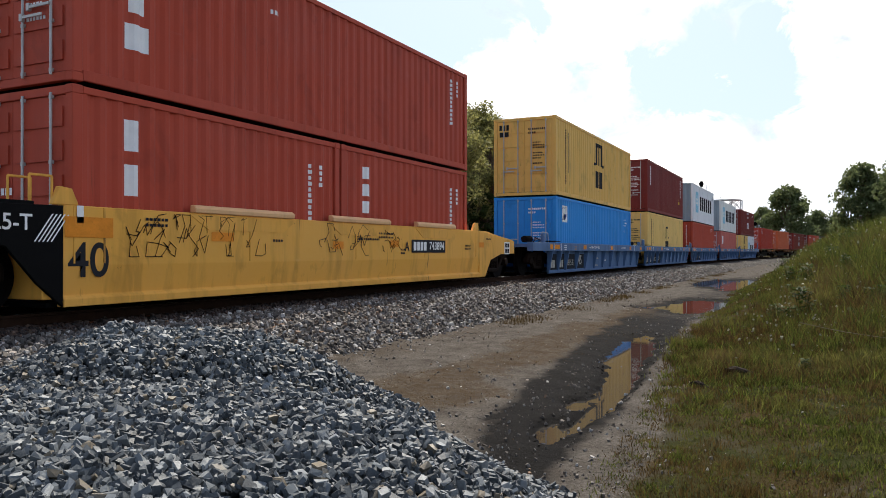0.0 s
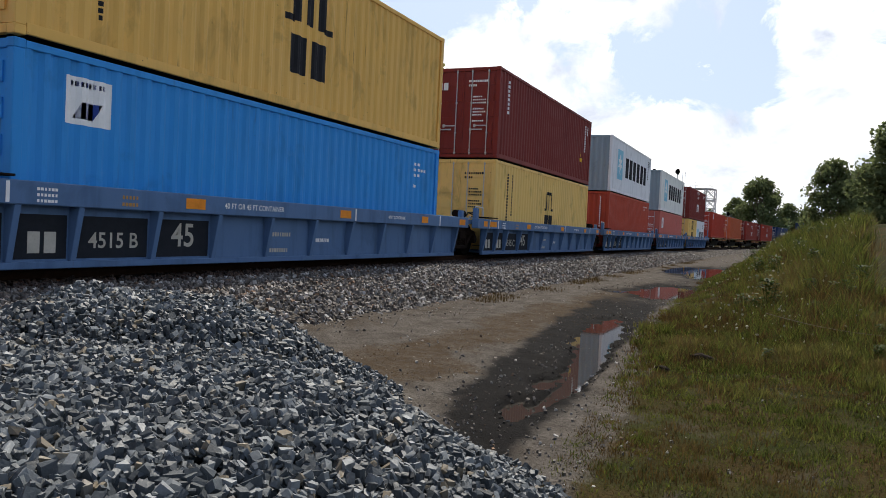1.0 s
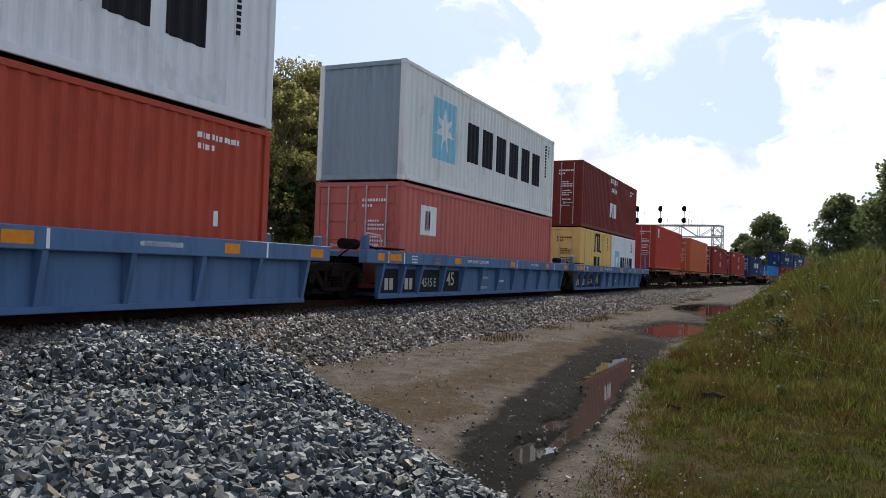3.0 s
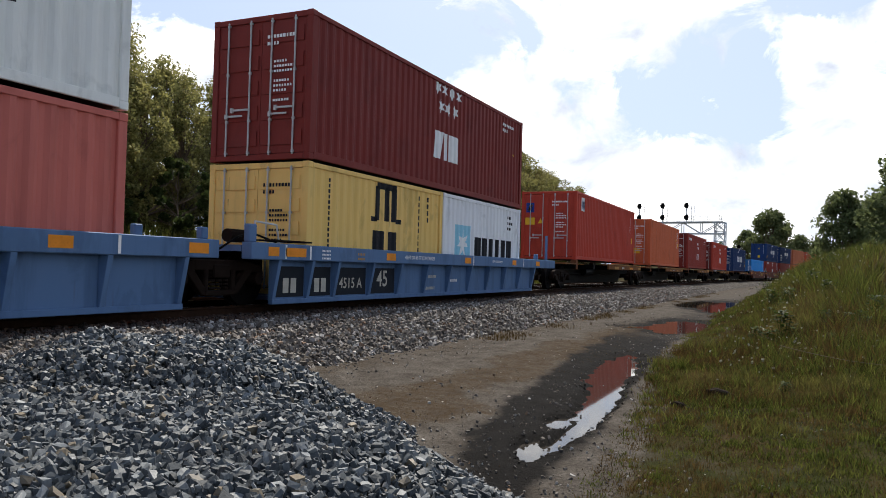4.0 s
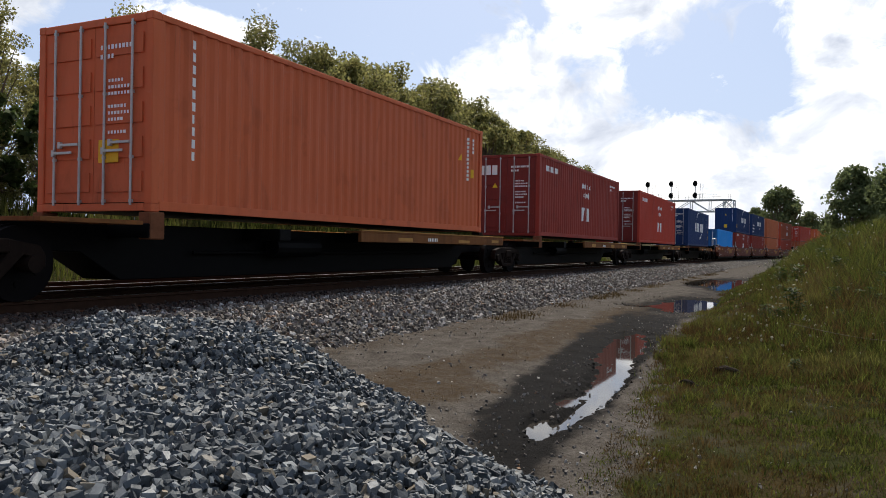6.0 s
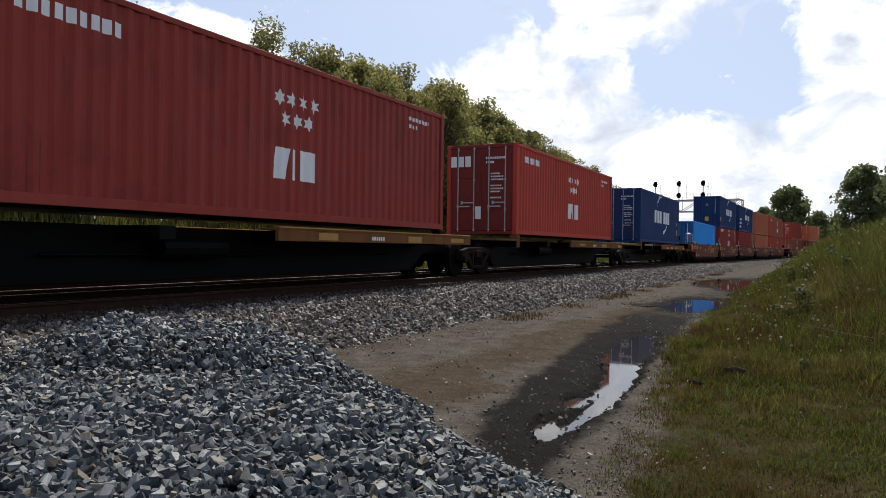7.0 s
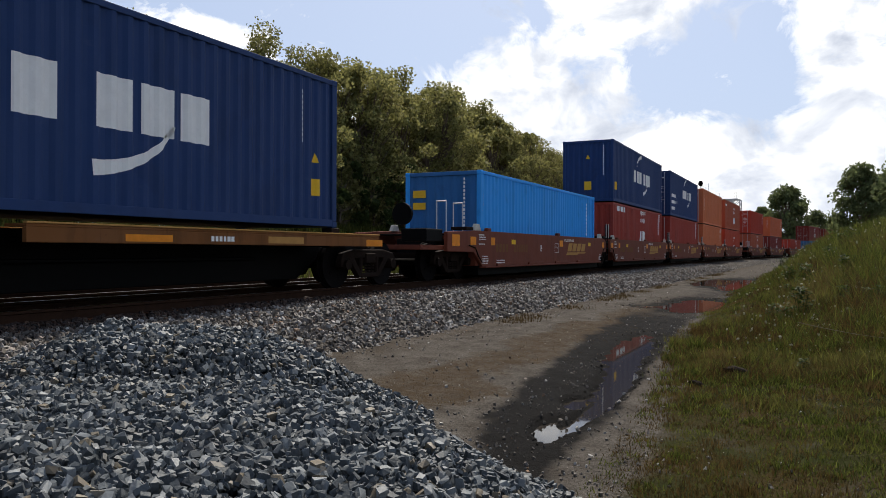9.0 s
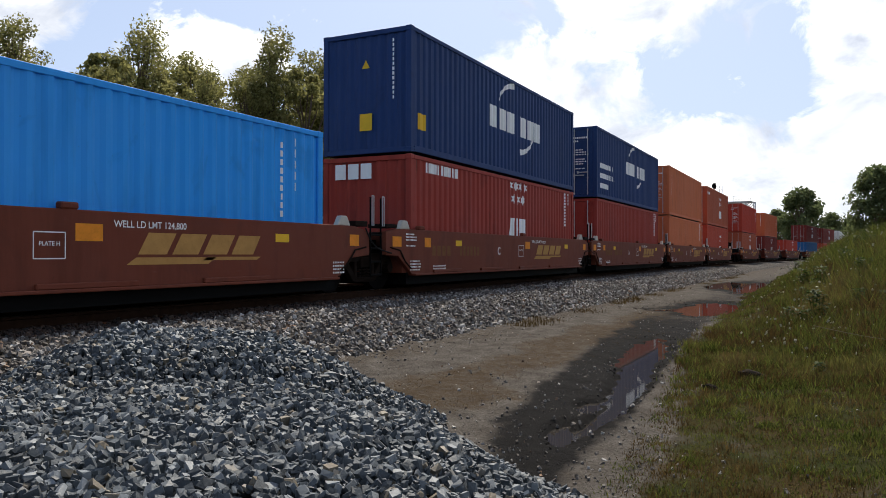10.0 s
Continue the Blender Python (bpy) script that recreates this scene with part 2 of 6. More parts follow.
def ground_material():
    """One sheet: clay road, wet mud, dry grass and green turf, by the zones stored on the mesh."""
    m, n, shader = material("ground_earth")
    place = n.add("ShaderNodeNewGeometry").outputs["Position"]
    zone = n.add("ShaderNodeSeparateColor", {0: n.add("ShaderNodeAttribute", attribute_name="zone").outputs["Color"]})
    grass, mud, stony = zone.outputs
    fine = n.noise(place, 38.0, 5, 0.65)
    mid = n.noise(place, 3.2, 6, 0.6)
    road = n.mix(n.ramp(mid, (0.34, 0.0), (0.66, 1.0)), (0.062, 0.054, 0.046), (0.118, 0.107, 0.094))
    road = n.mix(n.ramp(fine, (0.42, 0.0), (0.70, 0.9)), road, (0.026, 0.021, 0.016))
    band = n.add("ShaderNodeAttribute", attribute_name="moss").outputs["Fac"]
    moss = n.ramp(n.math("ADD", n.math("MULTIPLY", n.noise(place, 9.0, 8, 0.8, 0.4), 0.75), n.math("MULTIPLY", band, 0.22)), (0.46, 0.0), (0.66, 0.85))
    road = n.mix(n.math("MULTIPLY", moss, n.math("ADD", 0.15, n.math("MULTIPLY", band, 0.85))), road, (0.046, 0.030, 0.015))
    wet = n.mix(fine, (0.0030, 0.0030, 0.0032), (0.013, 0.012, 0.0112))
    edge = n.math("ADD", mud, n.math("MULTIPLY", n.math("SUBTRACT", mid, 0.5), 1.3))
    wetness = n.ramp(edge, (0.28, 0.0), (0.72, 1.0))
    c = n.mix(wetness, road, wet)
    turf = n.mix(n.ramp(n.noise(place, 0.9, 5, 0.6), (0.38, 0.0), (0.62, 1.0)), (0.046, 0.031, 0.012), (0.024, 0.030, 0.008))
    turf = n.mix(n.ramp(fine, (0.45, 0.0), (0.72, 0.8)), turf, (0.015, 0.013, 0.006))
    bare = n.ramp(n.noise(place, 1.7, 5, 0.6), (0.56, 0.0), (0.70, 0.8))
    turf = n.mix(n.math("MULTIPLY", bare, stony), turf, (0.062, 0.055, 0.046))
    blend = n.ramp(n.math("ADD", grass, n.math("MULTIPLY", n.math("SUBTRACT", n.noise(place, 5.0, 5, 0.65), 0.5), 0.8)), (0.38, 0.0), (0.62, 1.0))
    c = n.mix(blend, c, turf)
    r = n.math("SUBTRACT", 0.92, n.math("MULTIPLY", n.math("MULTIPLY", wetness, n.math("SUBTRACT", 1.0, blend)), 0.10))
    finish(n, shader, c, r, n.math("ADD", fine, n.math("MULTIPLY", mid, 0.6)), 0.8, 0.025)
    link(n.tree, n.math("ADD", 0.03, n.math("MULTIPLY", wetness, 0.0)), shader.inputs["Specular IOR Level"])
    return m


def leaf_material(name, deep, fresh, dry=(0.20, 0.15, 0.04), amount=0.15):
    m, n, shader = material(name)
    place = n.add("ShaderNodeNewGeometry")
    own = n.add("ShaderNodeTexCoord").outputs["Object"]
    c = n.mix(place.outputs["Random Per Island"], deep, fresh)
    c = n.mix(n.ramp(n.noise(own, 0.7, 4, 0.6), (0.5, 0.0), (0.7, amount)), c, dry)
    chance = n.add("ShaderNodeObjectInfo").outputs["Random"]
    c = n.mix(n.math("MULTIPLY", chance, 0.3), c, tuple(v * 0.65 for v in deep))
    finish(n, shader, c, 0.6)
    shader.inputs["Specular IOR Level"].default_value = 0.12
    glow = n.add("ShaderNodeBsdfTranslucent", {"Color": c})
    mixed = n.add("ShaderNodeMixShader", {0: 0.48, 1: shader.outputs[0], 2: glow.outputs[0]})
    link(n.tree, mixed.outputs[0], n.tree.nodes["Material Output"].inputs["Surface"])
    return m


LEAF = leaf_material("poplar_leaves", (0.120, 0.122, 0.042), (0.42, 0.40, 0.145), (0.24, 0.175, 0.070), 0.30)
LEAF_DARK = leaf_material("dark_broad_leaves", (0.028, 0.045, 0.013), (0.080, 0.110, 0.033))
LEAF_FAR = leaf_material("far_broad_leaves", (0.095, 0.122, 0.050), (0.190, 0.225, 0.098))
GRASS = leaf_material("meadow_grass", (0.022, 0.034, 0.006), (0.170, 0.190, 0.040), (0.22, 0.17, 0.06), 0.6)
GRASS_DRY = leaf_material("dry_grass", (0.034, 0.022, 0.008), (0.120, 0.080, 0.027), (0.20, 0.15, 0.06), 0.6)
WEED = leaf_material("weed_leaves", (0.026, 0.045, 0.009), (0.070, 0.105, 0.022))
FLOWER = plain("flower_heads", (0.34, 0.33, 0.24), 0.8, vary=0.2)
GROUND = ground_material()


def water_material():
    m, n, shader = material("puddle_water")
    place = n.add("ShaderNodeNewGeometry").outputs["Position"]
    finish(n, shader, (0.030, 0.026, 0.022), 0.03, n.noise(place, 2.2, 3), 0.02, 0.01)
    shader.inputs["IOR"].default_value = 1.33
    shader.inputs["Specular IOR Level"].default_value = 1.0
    return m


WATER = water_material()

# ---- building helpers ----
TRACK = []     # things that ride the rails: (thing, place along the track at the start, height over the rail)
SPINNING = []  # wheelsets: (part, pose in its bogie)
MESHES = {}


def mesh_of(bm, name):
    mesh = bpy.data.meshes.new(name)
    bm.to_mesh(mesh)
    bm.free()
    return mesh


def cached(key, maker):
    if key not in MESHES:
        made = maker()
        MESHES[key] = made if isinstance(made, bpy.types.Mesh) else mesh_of(made, key[0])
    return MESHES[key]


def part(name, shape, surface, parent=None, label="", at=None):
    """One mesh object under a thing or a part; shape is a bmesh or a shared mesh."""
    mesh = shape if isinstance(shape, bpy.types.Mesh) else mesh_of(shape, name)
    if not mesh.materials:
        mesh.materials.append(surface)
    ob = new(name, mesh)
    ob.material_slots[0].link = "OBJECT"
    ob.material_slots[0].material = surface
    ob.parent = parent
    if at is not None:
        ob.matrix_basis = at
    return tagged(ob, label)


def boxes(*sizes, bevel=0.0):
    """Boxes x0, x1, y0, y1, z0, z1 in one bmesh."""
    bm = bmesh.new()
    for x0, x1, y0, y1, z0, z1 in sizes:
        bmesh.ops.create_cube(bm, size=1, matrix=Matrix.Translation(((x0 + x1) / 2, (y0 + y1) / 2, (z0 + z1) / 2))
                              @ Matrix.Diagonal((x1 - x0, y1 - y0, z1 - z0, 1)))
    if bevel:
        bmesh.ops.bevel(bm, geom=bm.edges[:], offset=bevel, segments=1, affect="EDGES")
    return bm


def prism(outline, lo, hi, axis, bevel=0.0):
    """An outline pushed along an axis: 'x' takes (y, z) pairs, 'y' (x, z), 'z' (x, y)."""
    bm = bmesh.new()
    put = {"x": lambda a, b, c: (c, a, b), "y": lambda a, b, c: (a, c, b), "z": lambda a, b, c: (a, b, c)}[axis]
    ends = [[bm.verts.new(put(a, b, c)) for a, b in outline] for c in (lo, hi)]
    bm.faces.new(ends[0])
    bm.faces.new(ends[1])
    for i in range(len(outline)):
        j = (i + 1) % len(outline)
        bm.faces.new((ends[0][i], ends[0][j], ends[1][j], ends[1][i]))
    bmesh.ops.recalc_face_normals(bm, faces=bm.faces[:])
    if bevel:
        bmesh.ops.bevel(bm, geom=bm.edges[:], offset=bevel, segments=1, affect="EDGES")
    return bm


def rod(a, b, r, sides=8, into=None, r2=None):
    """A round bar from a to b."""
    bm = into or bmesh.new()
    a, b = Vector(a), Vector(b)
    turn = (b - a).to_track_quat("Z", "Y").to_matrix().to_4x4()
    bmesh.ops.create_cone(bm, cap_ends=True, segments=sides, radius1=r, radius2=r if r2 is None else r2, depth=(b - a).length,
                          matrix=Matrix.Translation((a + b) / 2) @ turn)
    return bm


def rods(lines, r, sides=6):
    bm = bmesh.new()
    for a, b in lines:
        rod(a, b, r, sides, bm)
    return bm


def lettering(text, size):
    """A flat mesh of built-in letters, centred, in the xy plane."""
    curve = bpy.data.curves.new("letters", "FONT")
    curve.body, curve.size, curve.align_x, curve.align_y = text, size, "CENTER", "CENTER"
    curve.offset = size * 0.012
    ob = new("letters", curve)
    mesh = bpy.data.meshes.new_from_object(ob.evaluated_get(bpy.context.evaluated_depsgraph_get()))
    bpy.data.objects.remove(ob)
    bpy.data.curves.remove(curve)
    mesh.materials.clear()
    return mesh


def heading(s):
    """Bearing of the track, radians to the right of straight ahead, at s metres along it."""
    k, s1, ramp = 0.00150, 71.1, 50.0
    u = s - s1 + ramp / 2
    if u <= 0:
        return 0.0
    return k * u * u / (2 * ramp) if u < ramp else k * (u - ramp / 2)


FACE_X = -8.544          # plane of the near container sides on the straight
CENTRE = FACE_X - 1.219  # middle of the track there
RAIL = 0.62              # rail tops over the water level


def _trace():
    pts, x, y = {}, FACE_X, -80.0
    for i in range(-80, 621):
        pts[i] = (x, y, heading(i))
        h = heading(i + 0.5)
        x, y = x + math.sin(h), y + math.cos(h)
    return pts


_PTS = _trace()


def on_track(s, right=0.0):
    """Place and bearing s metres along the near-side line, and so far to its right."""
    i = max(-80, min(619, math.floor(s)))
    f = s - i
    (x0, y0, _), (x1, y1, _) = _PTS[i], _PTS[i + 1]
    h = heading(s)
    return x0 + (x1 - x0) * f + right * math.cos(h), y0 + (y1 - y0) * f - right * math.sin(h), h


def ride(s, z=0.0):
    """Pose of a thing on the track: its x points to the tail of the train."""
    x, y, h = on_track(s, -1.219)
    return pose(x, y, RAIL + z, 0, 0, 90 - math.degrees(h))


def rolled(t):
    """Metres that the train has run by t seconds."""
    return 20.439 * t - 0.00935 * t * t


# ---- containers ----
PITCH, FLUTE = 0.278, 0.036


def flute(u):
    """Depth of the corrugated wall at u metres from the end."""
    p = (u % PITCH) / PITCH
    if p < 0.26:
        return 0.0
    if p < 0.5:
        return (p - 0.26) / 0.24 * FLUTE
    if p < 0.76:
        return FLUTE
    return (1 - p) / 0.24 * FLUTE


def flute_breaks(a, b):
    cuts = [a, b]
    for i in range(int(a / PITCH) - 1, int(b / PITCH) + 2):
        cuts += [u for u in (PITCH * (i + q) for q in (0, 0.26, 0.5, 0.76)) if a < u < b]
    return sorted(set(round(c, 5) for c in cuts))


def fluted(length, z0, z1, thick=0.004):
    """A trapezoid-corrugated sheet in the xz plane, facing -y, from x = 0."""
    bm = bmesh.new()
    us = flute_breaks(0, length)
    rows = [[bm.verts.new((u, flute(u), z)) for u in us] for z in (z0, z1)]
    for i in range(len(us) - 1):
        bm.faces.new((rows[0][i], rows[0][i + 1], rows[1][i + 1], rows[1][i]))
    back = [[bm.verts.new((u, flute(u) + thick, z)) for u in us] for z in (z0, z1)]
    for i in range(len(us) - 1):
        bm.faces.new((back[1][i], back[1][i + 1], back[0][i + 1], back[0][i]))
    return bm


def door_leaf(width, z0, z1):
    """A container door: frame with recessed, horizontally swaged panels; faces -x."""
    bm = boxes((0.0, 0.05, 0, width, z0, z1))
    n = 5
    step = (z1 - z0 - 0.1) / n
    for i in range(n):
        a = z0 + 0.05 + i * step
        for (p, q) in ((0.03, 0.42),):
            bmesh.ops.create_cube(bm, size=1, matrix=Matrix.Translation((-0.012, width / 2, a + step * 0.5))
                                  @ Matrix.Diagonal((0.024, width - 0.12, step * 0.58, 1)))
    return bm


def bar_set(z0, z1):
    bm = rod((-0.055, 0, z0), (-0.055, 0, z1), 0.019, 6)
    for z in (z0 + 0.06, z0 + 0.7, (z0 + z1) / 2 + 0.3, z1 - 0.06):
        bmesh.ops.create_cube(bm, size=1, matrix=Matrix.Translation((-0.045, 0, z)) @ Matrix.Diagonal((0.04, 0.055, 0.045, 1)))
    return bm


def on_side(shape, u, z, length, conform=True, out=0.004):
    """Bend a flat xy mesh to the near side of a container: u from its leading end, z over its floor."""
    bm = bmesh.new()
    if isinstance(shape, bpy.types.Mesh):
        bm.from_mesh(shape)
    else:
        bm.free()
        bm = shape
    for v in bm.verts:
        v.co = (v.co.x + u, 0, v.co.y + z)
    if conform:
        lo, hi = min(v.co.x for v in bm.verts), max(v.co.x for v in bm.verts)
        for c in (b + 0.155 for b in flute_breaks(lo - 0.155, hi - 0.155)[1:-1]):
            bmesh.ops.bisect_plane(bm, geom=bm.verts[:] + bm.edges[:] + bm.faces[:], plane_co=(c, 0, 0), plane_no=(1, 0, 0), dist=0.0005)
    for v in bm.verts:
        v.co = (v.co.x - length / 2, -1.205 + (flute(v.co.x - 0.155) if conform else 0) - out, v.co.z)
    return bm


def rect(w, h, slant=0.0):
    bm = bmesh.new()
    bm.faces.new([bm.verts.new(p) for p in ((-w / 2 - slant, -h / 2, 0), (w / 2 - slant, -h / 2, 0), (w / 2 + slant, h / 2, 0), (-w / 2 + slant, h / 2, 0))])
    return bm


def star(r, points=7, inner=0.38):
    bm = bmesh.new()
    ring = []
    for i in range(points * 2):
        a = math.pi / 2 + math.pi * i / points
        k = r if i % 2 == 0 else r * inner
        ring.append(bm.verts.new((k * math.cos(a), k * math.sin(a), 0)))
    mid = bm.verts.new((0, 0, 0))
    for i in range(len(ring)):
        bm.faces.new((mid, ring[i], ring[(i + 1) % len(ring)]))
    return bm


def swoosh(r, a0, a1, w0, w1, flat=0.6):
    """A tapered arc."""
    bm = bmesh.new()
    last = None
    for i in range(13):
        f = i / 12
        a = radians(a0 + (a1 - a0) * f)
        w = w0 + (w1 - w0) * f
        pair = [bm.verts.new(((r + k * w / 2) * math.cos(a), (r * flat + k * w / 2) * math.sin(a), 0)) for k in (-1, 1)]
        if last:
            bm.faces.new((last[0], last[1], pair[1], pair[0]))
        last = pair
    return bm


def joined(*bms):
    out = bmesh.new()
    for bm, dx, dy in bms:
        bmesh.ops.translate(bm, verts=bm.verts[:], vec=(dx, dy, 0))
        mesh = mesh_of(bm, "piece")
        out.from_mesh(mesh)
        bpy.data.meshes.remove(mesh)
    return out


def word(count, w, h, gap, slant=0.0):
    """Plain blocks in place of a name."""
    return joined(*[(rect(w, h, slant), (i - (count - 1) / 2) * (w + gap), 0) for i in range(count)])


def small_print(rows, w=0.10, h=0.10, seed=1):
    """Rows of small blocks, as many as each number says."""
    rnd = random.Random(seed)
    return joined(*[(rect(w * rnd.uniform(0.5, 0.85), h * 0.8), i * w, -j * h * 1.6) for j, row in enumerate(rows) for i in range(row)])


def column_print(n, h=0.09, w=0.07, seed=1):
    rnd = random.Random(seed)
    return joined(*[(rect(w * rnd.uniform(0.6, 1), h * 0.7), 0, -j * h) for j in range(n)])


def singled(bm, most=8):
    """The separate pieces of a flat bmesh, or the whole of it as stuff where they are many."""
    left, groups = set(bm.verts), []
    while left:
        todo, seen = [left.pop()], []
        while todo:
            v = todo.pop()
            seen.append(v)
            for e in v.link_edges:
                o = e.other_vert(v)
                if o in left:
                    left.remove(o)
                    todo.append(o)
        groups.append(seen)
    if len(groups) == 1:
        return [(bm, "")]
    if len(groups) > most:
        return [(bm, "stuff")]
    out = []
    for group in groups:
        faces = {f for v in group for f in v.link_faces}
        one, made = bmesh.new(), {}
        for v in group:
            made[v] = one.verts.new(v.co)
        for f in faces:
            one.faces.new([made[v] for v in f.verts])
        out.append((one, ""))
    bm.free()
    return out


def container(name, colour, label, length=12.192, height=2.896, door=True, marks=(), end_marks=(), end_shade=None):
    """A steel freight container on its base; its leading end is at -x, the near side at -y."""
    body = PAINTS[colour]
    # a darker tone than the body puts the end walls' shade into their colour
    ends = PAINTS[end_shade] if end_shade else body
    box = tagged(new(name), label, "container", "containers on the train")
    half, w = length / 2, 1.219
    key = (round(length, 2), round(height, 2))
    wall = cached(("side_wall", key), lambda: fluted(length - 0.31, 0.155, height - 0.10))
    part("side_wall", wall, body, box, at=pose(-half + 0.155, -1.205, 0))
    part("side_wall", wall, body, box, at=pose(half - 0.155, 1.205, 0, 0, 0, 180))
    part("roof", cached(("roof", key), lambda: boxes((-half + 0.10, half - 0.10, -1.16, 1.16, height - 0.035, height - 0.012))), body, box)
    part("floor", cached(("floor", key), lambda: boxes((-half + 0.1, half - 0.1, -1.17, 1.17, 0.02, 0.15))), PAINTS["car_black"], box)
    for side in (-1, 1):
        y0, y1 = sorted((side * w, side * (w - 0.055)))
        part("top_rail", cached(("top_rail", key, side), lambda: boxes((-half + 0.16, half - 0.16, y0, y1, height - 0.105, height - 0.012), bevel=0.006)), body, box)
        part("bottom_rail", cached(("bottom_rail", key, side), lambda: boxes((-half + 0.16, half - 0.16, y0, y1, 0.02, 0.158), bevel=0.006)), body, box)
        for end in (-1, 1):
            x0, x1 = sorted((end * half, end * (half - 0.155)))
            p0, p1 = sorted((side * w, side * (w - 0.14)))
            part("corner_post", cached(("corner_post", key, side, end), lambda: boxes((x0, x1, p0, p1, 0.115, height - 0.115), bevel=0.012)), body, box)
            for level, z0 in enumerate((0.0, height - 0.118)):
                part("corner_casting", cached(("corner_casting", key, side, end, level), lambda: boxes((x0 - 0.003, x1 + 0.003, p0 - 0.003, p1 + 0.003, z0, z0 + 0.118), bevel=0.01)), body, box)
    front = cached(("end_wall", key), lambda: fluted(2.16, 0.12, height - 0.12))
    part("end_wall", front, ends, box, at=pose(half - 0.03, -1.08, 0, 0, 0, 90))
    for x0 in (-half, half - 0.1):
        for z0 in (0.01, height - 0.125):
            part("end_beam", cached(("end_beam", key, x0, z0), lambda: boxes((x0, x0 + 0.1, -1.08, 1.08, z0, z0 + 0.115), bevel=0.008)), ends, box)
    if door:
        leaf = cached(("door", key), lambda: door_leaf(1.07, 0.14, height - 0.13))
        bars = cached(("locking_bar", key), lambda: bar_set(0.10, height - 0.09))
        handle = cached(("door_handle",), lambda: boxes((-0.095, -0.075, 0.0, 0.42, -0.02, 0.02), (-0.10, -0.05, 0.38, 0.44, -0.05, 0.05), bevel=0.004))
        for y0 in (-1.075, 0.005):
            one = part("door", leaf, ends, box, at=pose(-half + 0.03, y0, 0))
            for i, dy in enumerate((0.24, 0.80)):
                part("locking_bar", bars, PAINTS["zinc"], one, "galvanised locking bar", at=pose(0, dy, 0))
                part("door_handle", handle, PAINTS["zinc"], one, at=pose(0, dy if i == 0 else dy - 0.42, 1.02 - 0.12 * i))
    else:
        part("end_wall", front, ends, box, at=pose(-half + 0.03, 1.08, 0, 0, 0, -90))
    for shape, u, z, ink in marks:
        for piece, kind in singled(shape()):
            tagged(part("marking", on_side(piece, u, z, length, out=0.009 if ink == "white_star" else 0.004), PAINTS[ink], box), kind=kind)
    for shape, y, z, ink in end_marks:
        for bm, kind in singled(shape()):
            for v in bm.verts:
                v.co = (-half - 0.004, y - v.co.x, v.co.y + z)
            tagged(part("marking", bm, PAINTS[ink], box), kind=kind)
    return box


def codes(height=2.896, length=12.192, ink="white", seed=3, tall=True):
    """The unreadable owner codes and data rows that each side carries."""
    if tall:
        return [(lambda: column_print(11, 0.11, 0.09, seed), length - 0.95, height - 0.35, ink),
                (lambda: column_print(4, 0.11, 0.09, seed + 1), length - 0.62, height - 0.35, ink)]
    return [(lambda: small_print((10, 4), 0.10, 0.11, seed), length - 1.75, height - 0.35, ink)]


def door_print(height=2.896, seed=5, ink="white"):
    """Data rows on the right-hand door leaf."""
    return [(lambda: small_print((9, 4), 0.075, 0.085, seed), -0.18, height - 0.45, ink),
            (lambda: small_print((5, 7, 7, 0, 6, 7, 5, 0, 6), 0.065, 0.06, seed + 1), -0.35, height - 0.95, ink)]


def heap_letters(ink, u, z, k=1.0):
    """A three-legged letter shape over two blocks, drawn plain."""
    return [(lambda: joined((rect(0.24 * k, 0.85 * k), -0.42 * k, 0), (rect(0.24 * k, 0.85 * k), 0, 0), (rect(0.24 * k, 0.85 * k), 0.42 * k, 0),
                            (rect(1.0 * k, 0.16 * k), 0.0, 0.44 * k), (rect(0.3 * k, 0.12 * k), -0.62 * k, -0.40 * k), (rect(0.3 * k, 0.12 * k), 0.62 * k, -0.40 * k)), u, z + 0.62 * k, ink),
            (lambda: joined((rect(0.50 * k, 0.72 * k), -0.36 * k, 0), (rect(0.50 * k, 0.72 * k), 0.36 * k, 0)), u, z - 0.42 * k, ink)]


def star_and_word(u, z, k=1.0):
    """A white seven-pointed star on a pale blue square, with six dark blocks after it."""
    return [(lambda: rect(1.55 * k, 1.60 * k), u, z, "sky_blue"),
            (lambda: joined((star(0.62 * k), 0, 0)), u, z, "white_star"),
            (lambda: word(6, 0.84 * k, 1.12 * k, 0.30 * k), u + 4.85 * k, z - 0.02, "black")]


def stars_and_block(u, z, k=1.0, ink="white"):
    """Seven small stars in two rows over three white blocks."""
    dots = [(i * 0.38 * k - 0.57 * k, 0.62 * k) for i in range(4)] + [(i * 0.38 * k - 0.38 * k, 0.22 * k) for i in range(3)]
    return [(lambda: joined(*[(star(0.165 * k, 6, 0.5), a, b) for a, b in dots]), u, z + 0.25 * k, ink),
            (lambda: joined((rect(0.42 * k, 0.62 * k, 0.05), -0.50 * k, 0), (rect(0.13 * k, 0.62 * k), -0.1 * k, 0), (rect(0.55 * k, 0.62 * k), 0.36 * k, 0)), u, z - 0.42 * k, ink)]


def swoosh_word(u, z, k=1.0):
    """Two white arcs over and under two groups of blocks."""
    return [(lambda: joined((word(3, 0.60 * k, 0.72 * k, 0.16 * k), -1.35 * k, 0), (word(3, 0.60 * k, 0.72 * k, 0.16 * k), 1.35 * k, 0)), u, z - 0.2 * k, "white"),
            (lambda: swoosh(1.6 * k, 165, 95, 0.06 * k, 0.22 * k, 0.62), u - 0.1, z + 0.12, "white"),
            (lambda: swoosh(1.6 * k, 345, 275, 0.06 * k, 0.22 * k, 0.62), u + 0.1, z - 0.12, "white")]


PAINTS["white_star"] = PAINTS["white"]

